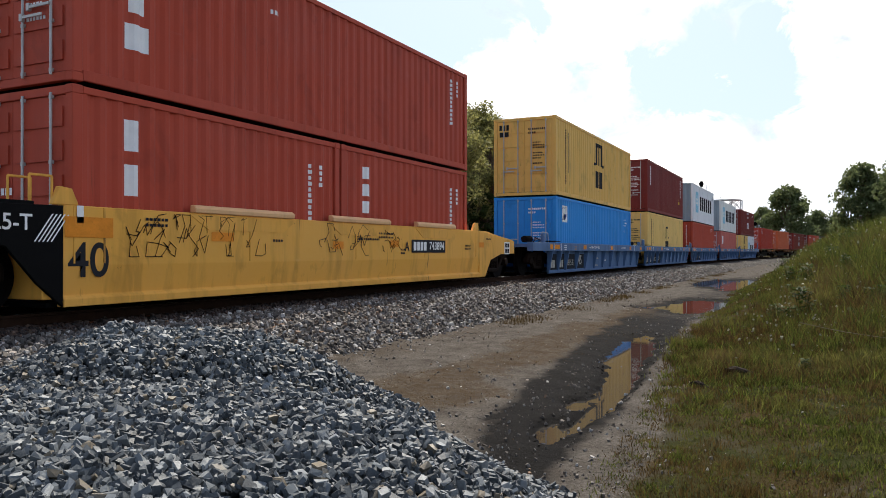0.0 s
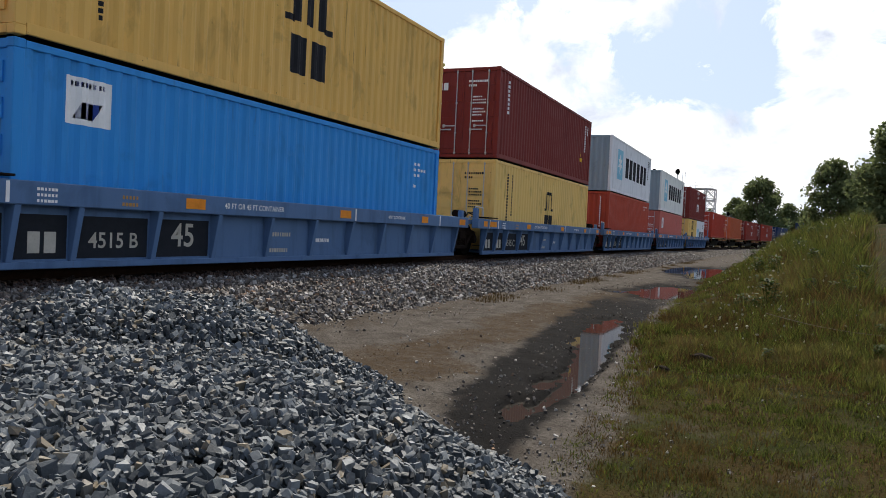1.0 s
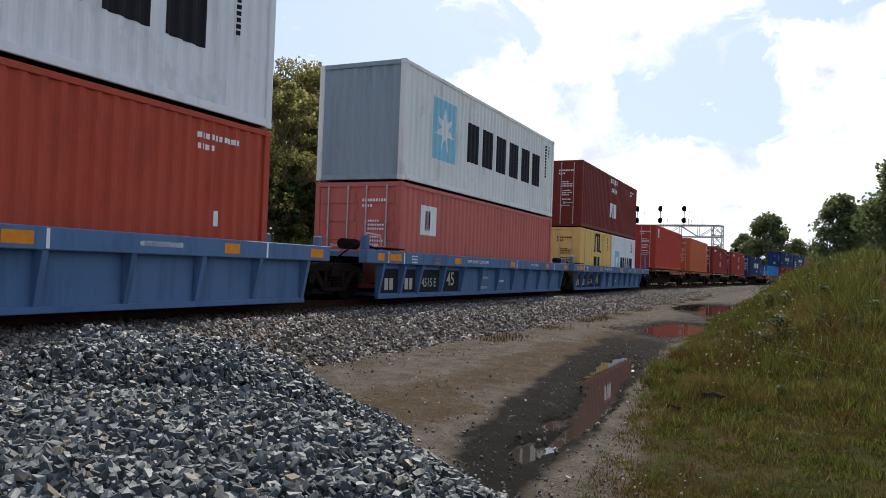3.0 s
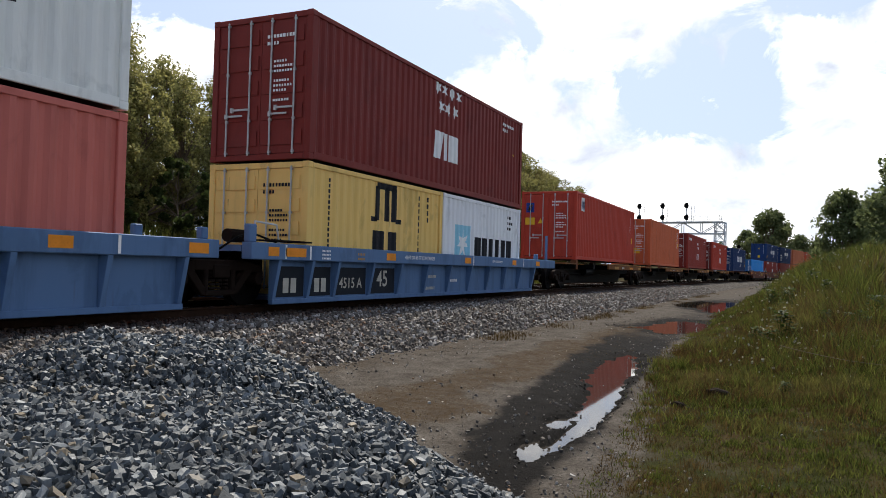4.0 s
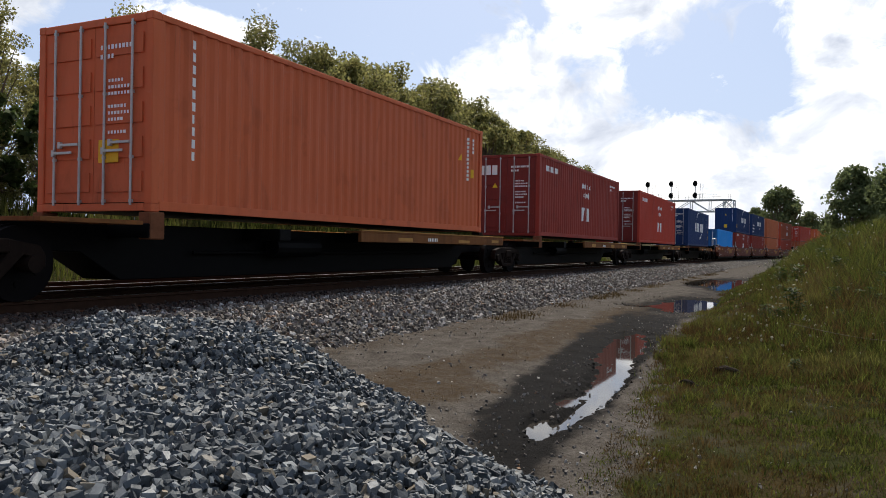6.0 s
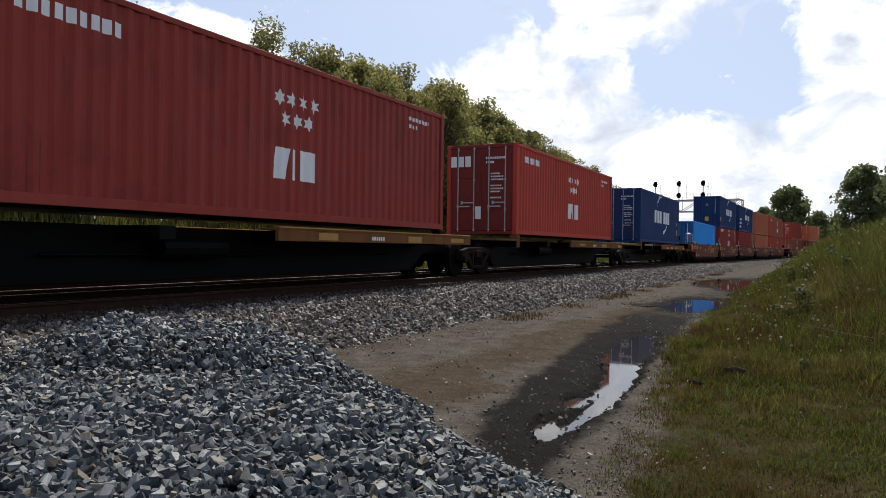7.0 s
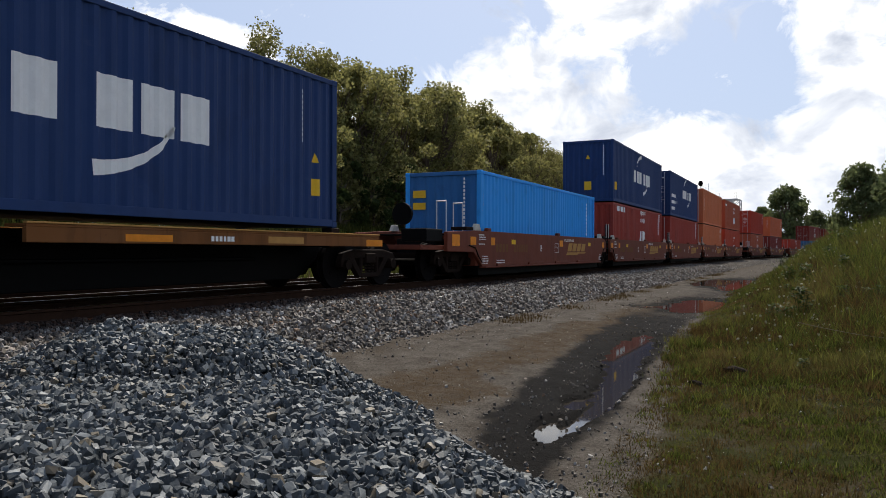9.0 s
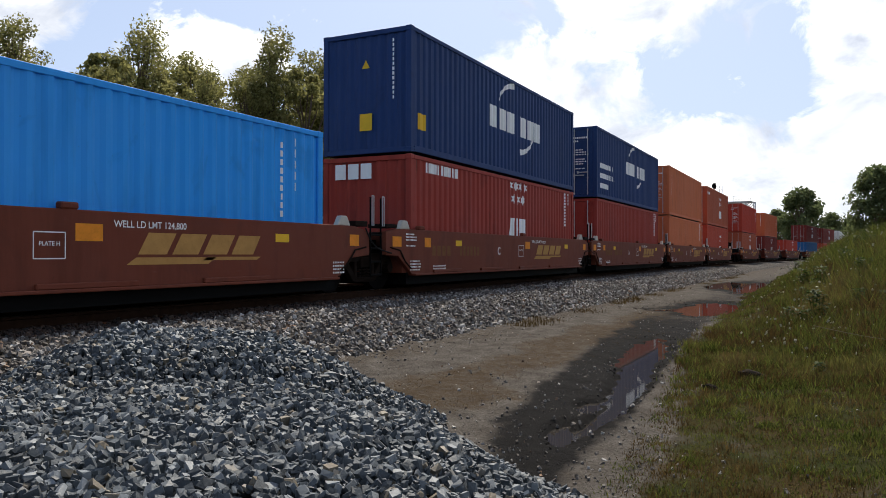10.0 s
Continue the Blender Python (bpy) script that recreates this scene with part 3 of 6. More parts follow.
# ---- ground ----
_FY = np.array([_PTS[i][1] for i in range(-80, 621)])
_FX = np.array([_PTS[i][0] for i in range(-80, 621)])
_FH = np.array([_PTS[i][2] for i in range(-80, 621)])


def beside(x, y):
    """Distance to the right of the near-side line of the train."""
    return (x - np.interp(y, _FY, _FX)) * np.cos(np.interp(y, _FY, _FH))


def ease(a, b, v):
    t = np.clip((v - a) / (b - a), 0, 1)
    return t * t * (3 - 2 * t)


def ripple(x, y, size, seed=0.0):
    """Cheap smooth unevenness between -1 and 1."""
    a, b = x / size + seed, y / size - seed
    return (np.sin(a * 1.7 + 1.3 * np.sin(b * 1.1)) + np.sin(b * 2.3 + 1.7 * np.sin(a * 0.9 + 2.0)) + np.sin((a + b) * 3.1 + np.sin(b * 2.7))) / 3


# puddles: centre x, y, half widths, turn
PUDDLES = ((-1.86, 5.62, 0.11, 0.42, 12), (-1.735, 6.45, 0.075, 1.25, 0), (-1.97, 6.75, 0.10, 0.34, 10), (-1.95, 8.3, 0.21, 1.5, 8),
           (-2.30, 10.7, 0.31, 2.1, 7), (-2.75, 20.6, 1.05, 2.6, 4), (-3.6, 19.6, 0.7, 0.9, 0), (-3.5, 35.5, 1.5, 6.0, 5), (-2.6, 33.0, 0.8, 3.0, 0))


def bank_foot(y):
    return np.interp(y, (0, 5, 8, 12, 28, 60, 120), (7.7, 7.5, 7.25, 6.7, 6.05, 5.7, 5.6))


def pond(x, y):
    """1 inside the puddles, falling to 0 around them."""
    deep = np.zeros_like(x)
    for cx, cy, rx, ry, turn in PUDDLES:
        c, s = math.cos(radians(turn)), math.sin(radians(turn))
        u, v = (x - cx) * c + (y - cy) * s, -(x - cx) * s + (y - cy) * c
        r = np.sqrt((u / rx) ** 2 + (v / ry) ** 2) + 0.22 * ripple(x, y, 0.35 * min(1.5, rx / 0.4), cx)
        deep = np.maximum(deep, 1 - ease(0.35, 1.45, r))
    return deep


def ground_z(x, y):
    e = beside(x, y)
    z = 0.050 + 0.016 * ripple(x, y, 0.9) + 0.012 * ripple(x, y, 0.21, 3.0) + 0.005 * ripple(x, y, 0.07, 1.0)
    # wheel ruts along the road
    z = z + 0.02 * np.cos((e - 4.6) * 2.6) * ease(2.8, 3.6, e) * (1 - ease(6.0, 6.8, e))
    z = z - 0.105 * pond(x, y)
    churned = ease(0.02, 0.3, pond(x, y)) * (1 - ease(14, 18, y))
    z = z + churned * (0.016 * ripple(x, y, 0.09, 6.0) + 0.010 * ripple(x, y, 0.045, 9.0))
    rise = np.interp(y, (0, 5, 9, 14, 20, 28, 45, 100), (0.02, 0.05, 0.11, 0.19, 0.37, 0.47, 0.52, 0.50))
    up = np.maximum(0, e - bank_foot(y)) * rise
    up = np.where(up < 1.6, up, 1.6 + (1 - np.exp(-(up - 1.6) / 0.8)) * 0.8)
    z = z + up + 0.05 * ripple(x, y, 1.3, 5.0) * np.clip(up * 2, 0, 1.5)
    left = ease(-7.5, -13.5, e)
    z = z + left * 2.2 + 0.15 * ripple(x, y, 4.0, 2.0) * left
    # gentle far country
    far = ease(150, 400, np.hypot(x, y))
    return z * (1 - far * 0.5)


def axis_steps(parts):
    out = []
    for a, b, step in parts:
        out += list(np.arange(a, b, step))
    return np.array(out + [parts[-1][1]])


def grid_mesh(name, xs, ys, height, surface, zones=None):
    gx, gy = np.meshgrid(xs, ys)
    co = np.stack([gx, gy, height(gx, gy)], -1).reshape(-1, 3)
    nx, ny = len(xs), len(ys)
    a = (np.arange(ny - 1)[:, None] * nx + np.arange(nx - 1)[None, :]).reshape(-1)
    mesh = bpy.data.meshes.new(name)
    mesh.from_pydata(co, [], np.stack([a, a + 1, a + 1 + nx, a + nx], -1).tolist())
    mesh.polygons.foreach_set("use_smooth", np.ones(len(mesh.polygons), bool))
    if zones is not None:
        layer = mesh.color_attributes.new("zone", "FLOAT_COLOR", "POINT")
        layer.data.foreach_set("color", zones(co[:, 0], co[:, 1]).astype(np.float32).reshape(-1))
        moss = mesh.attributes.new("moss", "FLOAT", "POINT")
        moss.data.foreach_set("value", moss_band(co[:, 0], co[:, 1]).astype(np.float32))
    mesh.materials.append(surface)
    return new(name, mesh)


def moss_band(x, y):
    """The brown, dried-out strip between the road's wheel tracks."""
    w = beside(x, y) + 0.30 * ripple(x, y, 1.1, 4.0) + 0.15 * ripple(x, y, 0.3, 8.0)
    return ease(4.25, 4.7, w) * (1 - ease(5.5, 5.9, w)) * (1 - ease(18, 30, y)) + 0.7 * ease(3.5, 3.2, w) * ease(2.6, 2.9, w)


def ground_zones(x, y):
    e = beside(x, y)
    grass = np.maximum(ease(-0.25, 0.35, e - bank_foot(y)), 1 - ease(-7.8, -6.8, e))
    w = e + 0.35 * ripple(x, y, 0.8, 7.0) + 0.15 * ripple(x, y, 0.25, 2.0)
    wobble = 0.10 * ripple(x, y, 0.7, 7.0) + 0.03 * ripple(x, y, 0.13, 2.0)
    strip = ease(-0.22, 0.16, x + wobble - np.interp(y, (3.5, 4.8, 7.1, 11.8, 16), (-1.9, -2.12, -2.66, -3.25, -3.6)))
    strip = strip * (1 - ease(-0.18, 0.14, x + wobble - np.interp(y, (3.5, 4.3, 6.8, 11.8, 16), (-1.25, -1.40, -1.52, -1.92, -2.2)))) * (1 - ease(14, 19, y))
    mud = np.clip(pond(x, y) * 1.4 + 0.9 * strip + 0.5 * ease(14, 20, y) * (1 - ease(40, 60, y)) * ease(4.2, 5.4, w), 0, 1)
    stony = 1 - ease(9, 16, y)
    return np.stack([grass, mud, stony, np.ones_like(x)], -1)


ground = grid_mesh("ground", axis_steps(((-2600, -200, 400), (-200, -40, 20), (-40, -12, 2.0), (-12, -7, 0.5), (-7, 3, 0.06), (3, 12, 0.35), (12, 60, 4), (60, 300, 40), (300, 2700, 400))),
                   axis_steps(((-600, -40, 80), (-40, 2, 3), (2, 15, 0.06), (15, 45, 0.16), (45, 130, 0.8), (130, 300, 8), (300, 3000, 270))),
                   ground_z, GROUND, ground_zones)
tagged(ground, "wet clay service road and weedy turf beside the tracks", "ground", kind="structure")

water = grid_mesh("water", np.linspace(-6.4, -0.9, 3), np.linspace(4.2, 46, 4), lambda x, y: x * 0.0, WATER)
tagged(water, "still brown rainwater standing in the road's ruts", "puddle", kind="structure")

BED = ((3.15, -0.06), (2.7, 0.10), (2.1, 0.29), (1.0, 0.415), (0.1, 0.435), (-1.2, 0.44), (-2.6, 0.435), (-5.6, 0.42), (-6.8, 0.30), (-8.0, -0.06))


def bed_z(e):
    return np.interp(e, [p[0] for p in BED][::-1], [p[1] for p in BED][::-1])


def bed_material():
    m, n, shader = material("ballast_bed")
    place = n.add("ShaderNodeNewGeometry").outputs["Position"]
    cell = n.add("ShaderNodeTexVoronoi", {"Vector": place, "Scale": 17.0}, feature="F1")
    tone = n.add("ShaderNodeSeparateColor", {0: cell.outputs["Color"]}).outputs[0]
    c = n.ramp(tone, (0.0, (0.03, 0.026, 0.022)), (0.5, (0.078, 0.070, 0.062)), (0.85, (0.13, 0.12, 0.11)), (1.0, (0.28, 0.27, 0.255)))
    # shade in the crevices between stones, painted in by distance from each cell's middle
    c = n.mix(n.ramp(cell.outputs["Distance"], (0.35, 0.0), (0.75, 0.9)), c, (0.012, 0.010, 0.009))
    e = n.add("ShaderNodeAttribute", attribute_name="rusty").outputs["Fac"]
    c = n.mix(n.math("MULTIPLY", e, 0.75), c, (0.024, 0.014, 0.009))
    c = n.mix(n.ramp(n.noise(place, 0.6, 4), (0.5, 0.0), (0.75, 0.35)), c, (0.060, 0.044, 0.027))
    finish(n, shader, c, 0.9, n.math("SUBTRACT", 1.0, cell.outputs["Distance"]), 1.0, 0.05)
    shader.inputs["Specular IOR Level"].default_value = 0.1
    return m


def loft(name, profile, s_values, surface, rusty=None):
    """A profile of (to the right, height) pairs drawn along the track."""
    rows = []
    for s in s_values:
        for e, z in profile:
            x, y, _ = on_track(s, e)
            rows.append((x, y, z))
    k = len(profile)
    faces = [(i * k + j, i * k + j + 1, (i + 1) * k + j + 1, (i + 1) * k + j) for i in range(len(s_values) - 1) for j in range(k - 1)]
    mesh = bpy.data.meshes.new(name)
    mesh.from_pydata(rows, [], faces)
    if rusty:
        layer = mesh.attributes.new("rusty", "FLOAT", "POINT")
        layer.data.foreach_set("value", np.array([rusty(e) for _ in s_values for e, z in profile], np.float32))
    bm = bmesh.new()
    bm.from_mesh(mesh)
    bmesh.ops.recalc_face_normals(bm, faces=bm.faces[:])
    if sum(f.normal.z for f in bm.faces) < 0:
        bmesh.ops.reverse_faces(bm, faces=bm.faces[:])
    bm.to_mesh(mesh)
    bm.free()
    mesh.materials.append(surface)
    return new(name, mesh)


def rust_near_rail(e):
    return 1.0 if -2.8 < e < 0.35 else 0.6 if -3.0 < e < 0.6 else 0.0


_fine = [(e, float(bed_z(e))) for e in np.arange(3.15, -8.01, -0.25)]
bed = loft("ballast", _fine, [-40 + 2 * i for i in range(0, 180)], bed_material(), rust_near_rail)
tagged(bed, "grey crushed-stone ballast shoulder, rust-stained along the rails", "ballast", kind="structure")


def rock_shapes(count, seed):
    rnd = random.Random(seed)
    shapes = []
    for _ in range(count):
        bm = bmesh.new()
        pts = []
        a, b, c = rnd.uniform(0.80, 1.20), rnd.uniform(0.58, 0.90), rnd.uniform(0.36, 0.58)
        for i in range(8):
            v = [(1 if i >> k & 1 else -1) * rnd.uniform(0.58, 1.0) for k in range(3)]
            pts.append(bm.verts.new((v[0] * a, v[1] * b, v[2] * c)))
        for _ in range(2):
            pts.append(bm.verts.new((rnd.uniform(-1.15, 1.15) * a, rnd.uniform(-0.6, 0.6) * b, rnd.choice((-1, 1)) * c)))
        hull = bmesh.ops.convex_hull(bm, input=bm.verts[:])
        bmesh.ops.delete(bm, geom=[g for g in hull["geom_interior"] if isinstance(g, bmesh.types.BMVert)], context="VERTS")
        bmesh.ops.triangulate(bm, faces=bm.faces[:])
        bm.verts.index_update()
        shapes.append((np.array([v.co[:] for v in bm.verts]), np.array([[v.index for v in f.verts] for f in bm.faces])))
        bm.free()
    return shapes


def scatter(name, shapes, spots, sizes, surface, rng, tilt=3.2):
    """One mesh of many turned and scaled copies of the shapes at the spots."""
    co, fc, base = [], [], 0
    kinds = rng.integers(0, len(shapes), len(spots))
    ang = rng.uniform(-tilt, tilt, (len(spots), 3))
    for k, (pts, tris) in enumerate(shapes):
        pick = np.nonzero(kinds == k)[0]
        if not len(pick):
            continue
        a = ang[pick]
        cx, sx, cy, sy, cz, sz = np.cos(a[:, 0]), np.sin(a[:, 0]), np.cos(a[:, 1]), np.sin(a[:, 1]), np.cos(a[:, 2]), np.sin(a[:, 2])
        r = np.empty((len(pick), 3, 3))
        r[:, 0] = np.stack([cz * cy, cz * sy * sx - sz * cx, cz * sy * cx + sz * sx], -1)
        r[:, 1] = np.stack([sz * cy, sz * sy * sx + cz * cx, sz * sy * cx - cz * sx], -1)
        r[:, 2] = np.stack([-sy, cy * sx, cy * cx], -1)
        p = np.einsum("nij,vj->nvi", r, pts) * sizes[pick][:, None, None] + spots[pick][:, None, :]
        co.append(p.reshape(-1, 3))
        fc.append((tris[None] + (base + np.arange(len(pick)) * len(pts))[:, None, None]).reshape(-1, 3))
        base += len(pick) * len(pts)
    return raw_mesh(name, np.concatenate(co), np.concatenate(fc), surface)


def raw_mesh(name, co, faces, surface):
    """A mesh straight from arrays of points and of equal-sided faces."""
    mesh = bpy.data.meshes.new(name)
    n, k = faces.shape
    mesh.vertices.add(len(co))
    mesh.vertices.foreach_set("co", co.astype(np.float32).reshape(-1))
    mesh.loops.add(n * k)
    mesh.loops.foreach_set("vertex_index", faces.astype(np.int32).reshape(-1))
    mesh.polygons.add(n)
    mesh.polygons.foreach_set("loop_start", np.arange(0, n * k, k, dtype=np.int32))
    mesh.update(calc_edges=True)
    mesh.validate()
    mesh.shade_flat()
    mesh.materials.append(surface)
    return new(name, mesh)


RNG = np.random.default_rng(7)
ROCKS = rock_shapes(26, 3)

# stones on the ballast shoulder, thinner with distance
_n = 34000
_s = 2.0 + 58.0 * RNG.random(_n) ** 1.5
_e = RNG.uniform(-0.35, 3.2, _n) + RNG.normal(0, 0.08, _n)
_spots = np.array([on_track(s, e)[:2] + (0.0,) for s, e in zip(_s, _e)])
_spots[:, 2] = bed_z(_e) + RNG.uniform(-0.005, 0.03, _n)
_size = RNG.uniform(0.022, 0.045, _n) * (1 + _s / 90)
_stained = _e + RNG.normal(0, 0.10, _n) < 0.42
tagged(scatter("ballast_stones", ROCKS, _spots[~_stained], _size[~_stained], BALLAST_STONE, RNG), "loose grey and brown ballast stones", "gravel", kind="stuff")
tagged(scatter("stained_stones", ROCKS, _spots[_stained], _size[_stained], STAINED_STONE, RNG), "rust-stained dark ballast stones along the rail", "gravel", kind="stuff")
# strays on the road and round the puddles
_n = 9000
_x, _y = RNG.uniform(-5.6, -1.0, _n), 4 + 22 * RNG.random(_n) ** 1.7
_keep = RNG.random(_n) < 0.15 + 0.85 * ease(0.7, 0.0, np.abs(beside(_x, _y) - 3.2)) + 0.7 * ease(1.2, 0.0, np.abs(beside(_x, _y) - 6.5))
_x, _y = _x[_keep], _y[_keep]
tagged(scatter("stray_stones", ROCKS, np.stack([_x, _y, ground_z(_x, _y) + 0.004], -1), 0.004 + 0.018 * RNG.random(len(_x)) ** 3.2, BALLAST_STONE, RNG),
       "stray pebbles on the clay road", "gravel", kind="stuff")

_n = 5000
_x, _y = RNG.uniform(-4.6, -1.0, _n), 4.5 + 20 * RNG.random(_n) ** 1.6
_d = pond(_x, _y)
_keep = (_d > 0.03) & (_d < 0.50)
_x, _y = _x[_keep], _y[_keep]
tagged(scatter("mud_clods", ROCKS, np.stack([_x, _y, ground_z(_x, _y)], -1), 0.006 + 0.016 * RNG.random(len(_x)) ** 2.2, plain("wet_mud", (0.030, 0.026, 0.022), 0.7), RNG),
       "dark wet clods of mud round the puddles", "mud", kind="stuff")
_n = 2600
_x, _y = RNG.uniform(-1.5, 2.0, _n), 3.2 + 7 * RNG.random(_n) ** 1.3
_keep = ripple(_x, _y, 0.7, 3.0) > 0.05
_x, _y = _x[_keep], _y[_keep]
tagged(scatter("turf_pebbles", ROCKS, np.stack([_x, _y, ground_z(_x, _y)], -1), 0.004 + 0.013 * RNG.random(len(_x)) ** 3.0, BALLAST_STONE, RNG),
       "small pebbles showing through the thin turf", "gravel", kind="stuff")

HEAPS = ((-4.91, 4.21, 1.47, 0.89), (-4.47, 4.34, 2.00, 0.76), (-3.12, 1.93, 2.83, 0.61))


def pile_z(x, y):
    """Height of the dumped stone heap."""
    z = np.full_like(x, -1.0)
    for cx, cy, reach, top in HEAPS:
        slope = (reach - np.hypot(x - cx, y - cy)) * 0.65
        z = np.maximum(z, -0.12 * np.log(np.exp(-slope / 0.12) + math.exp(-top / 0.12)))
    return z + 0.02 * ripple(x, y, 0.33)


# sheet below the loose stones; near-black colour stands for shade in their gaps
heap = grid_mesh("gravel_pile", np.arange(-8.6, 0.3, 0.08), np.arange(-1.2, 8.4, 0.08), lambda x, y: np.maximum(pile_z(x, y) - 0.045, -0.15), plain('heap_gap_shade', (0.012, 0.014, 0.015), 0.9))
tagged(heap, "near-black sheet inside the stone heap, coloured as the shade between the stones", "gravel pile", kind="stuff")
_n = 112000
_x, _y = RNG.uniform(-7.2, 0.2, _n), RNG.uniform(-1.1, 7.2, _n)
_z = pile_z(_x, _y)
_keep = (_z > -0.03) & (RNG.random(_n) < np.where(np.hypot(_x, _y) < 4.2, 1.0, 0.8))
_x, _y, _z = _x[_keep], _y[_keep], _z[_keep]
_big = 0.014 + 0.023 * RNG.random(len(_x)) ** 1.9
tagged(scatter("crushed_stones", ROCKS, np.stack([_x, _y, np.maximum(_z, ground_z(_x, _y)) + RNG.uniform(-0.028, 0.016, len(_x))], -1), _big, PILE_STONE, RNG),
       "sharp-edged blue-grey crushed stones", "gravel", kind="stuff")

# ---- rails and ties ----
RAIL_SHAPE = ((-0.07, -0.172), (0.07, -0.172), (0.07, -0.160), (0.012, -0.140), (0.012, -0.045), (0.036, -0.036), (0.036, -0.004), (0.030, 0.0),
              (-0.030, 0.0), (-0.036, -0.004), (-0.036, -0.036), (-0.012, -0.045), (-0.012, -0.140), (-0.07, -0.160), (-0.07, -0.172))
_far = [-40 + 1.5 * i for i in range(30)] + [5 + 5 * i for i in range(62)]
for _track, _lift in ((-1.219, 0.0), (-5.2, -0.10)):
    for _side in (-0.7525, 0.7525):
        web = loft("rail", [(_track + _side + a, RAIL + _lift + b) for a, b in RAIL_SHAPE], _far, PAINTS["rail_rust"])
        tagged(web, "rusty steel rail with a worn bright head", "rail", "rails", "structure")
        head = loft("railhead", [(_track + _side + a, RAIL + _lift + 0.003) for a in (-0.026, 0.026)], _far, PAINTS["bright_steel"])
        head.parent = web

_tie = cached(("tie",), lambda: boxes((-1.3, 1.3, -0.115, 0.115, -0.17, 0.0), bevel=0.012))
_plate = cached(("tie_plate",), lambda: boxes((-0.16, 0.16, -0.09, 0.09, 0.0, 0.018), bevel=0.004))
_rnd = random.Random(4)
for _i in range(150):
    _s = -6 + 0.53 * _i
    _px, _py, _h = on_track(_s, -1.219)
    tie = part("tie", _tie, PAINTS["timber"], at=pose(_px, _py, RAIL - 0.178 + _rnd.uniform(-0.006, 0.006), 0, 0, -math.degrees(_h) + _rnd.uniform(-1.2, 1.2)))
    tagged(tie, "weathered creosoted timber tie under the rails", "railway tie", "ties under the track", "structure")
    for _side in (-0.7525, 0.7525):
        part("tie_plate", _plate, PAINTS["rusty"], tie, at=pose(_side, 0, 0.001))

# ---- the train: bogies ----
R_WHEEL = 0.4826


def bogie(s):
    """A two-axle freight truck."""
    truck = tagged(new("bogie"), "dark rusty cast-steel freight bogie on the rails", "bogie", "bogies of the train")

    def frame_shape():
        bm = boxes((-0.62, 0.62, -0.07, 0.07, 0.62, 0.80), (-0.36, 0.36, -0.07, 0.07, 0.20, 0.30), (-0.38, -0.27, -0.065, 0.065, 0.25, 0.65),
                   (0.27, 0.38, -0.065, 0.065, 0.25, 0.65), bevel=0.02)
        for side in (-1, 1):
            piece = prism([(side * a, b) for a, b in ((0.56, 0.80), (1.02, 0.72), (1.10, 0.60), (1.10, 0.44), (0.98, 0.44), (0.94, 0.56), (0.80, 0.60), (0.42, 0.22), (0.32, 0.22), (0.32, 0.30), (0.60, 0.62))], -0.065, 0.065, "y", 0.012)
            mesh = mesh_of(piece, "piece")
            bm.from_mesh(mesh)
            bpy.data.meshes.remove(mesh)
        return bm

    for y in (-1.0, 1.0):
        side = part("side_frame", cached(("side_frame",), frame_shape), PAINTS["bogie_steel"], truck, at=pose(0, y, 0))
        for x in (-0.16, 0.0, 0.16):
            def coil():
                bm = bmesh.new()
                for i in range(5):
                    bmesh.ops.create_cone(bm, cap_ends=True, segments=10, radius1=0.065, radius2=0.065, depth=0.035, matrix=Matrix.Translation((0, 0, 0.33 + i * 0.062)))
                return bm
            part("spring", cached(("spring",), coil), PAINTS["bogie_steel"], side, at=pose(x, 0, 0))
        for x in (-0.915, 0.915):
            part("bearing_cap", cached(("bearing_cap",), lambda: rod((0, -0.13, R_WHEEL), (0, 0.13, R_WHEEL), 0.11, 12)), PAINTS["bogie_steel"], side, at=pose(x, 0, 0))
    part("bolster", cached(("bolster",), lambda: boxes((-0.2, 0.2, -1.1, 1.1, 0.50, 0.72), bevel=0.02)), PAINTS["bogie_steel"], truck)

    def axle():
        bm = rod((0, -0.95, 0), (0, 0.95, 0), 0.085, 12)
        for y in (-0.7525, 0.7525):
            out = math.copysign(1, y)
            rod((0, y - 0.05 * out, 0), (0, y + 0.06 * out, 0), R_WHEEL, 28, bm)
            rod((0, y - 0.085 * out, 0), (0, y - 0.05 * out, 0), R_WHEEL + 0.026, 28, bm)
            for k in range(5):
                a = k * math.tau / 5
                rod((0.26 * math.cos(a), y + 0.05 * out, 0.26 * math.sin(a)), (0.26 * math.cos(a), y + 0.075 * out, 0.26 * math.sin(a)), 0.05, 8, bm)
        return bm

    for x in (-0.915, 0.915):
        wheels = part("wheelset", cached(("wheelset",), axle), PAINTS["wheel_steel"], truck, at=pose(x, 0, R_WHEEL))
        if s < 232:
            SPINNING.append((wheels, x))
    TRACK.append((truck, s, 0.0))


# ---- the train: cars ----
def lettered(text, size, x, z, ink, car, y=-1.40, tilt=0.0):
    part("lettering", lettering(text, size), PAINTS[ink], car, at=pose(x, y, z, 90 - tilt, 0, 0))


def panel(shape, x, z, ink, car, y=-1.40, name="marking"):
    for piece, kind in singled(shape):
        tagged(part(name, piece, PAINTS[ink], car, at=pose(x, y, z, 90, 0, 0)), kind=kind)


def tube_path(points, r):
    return rods(list(zip(points[:-1], points[1:])), r, 6)


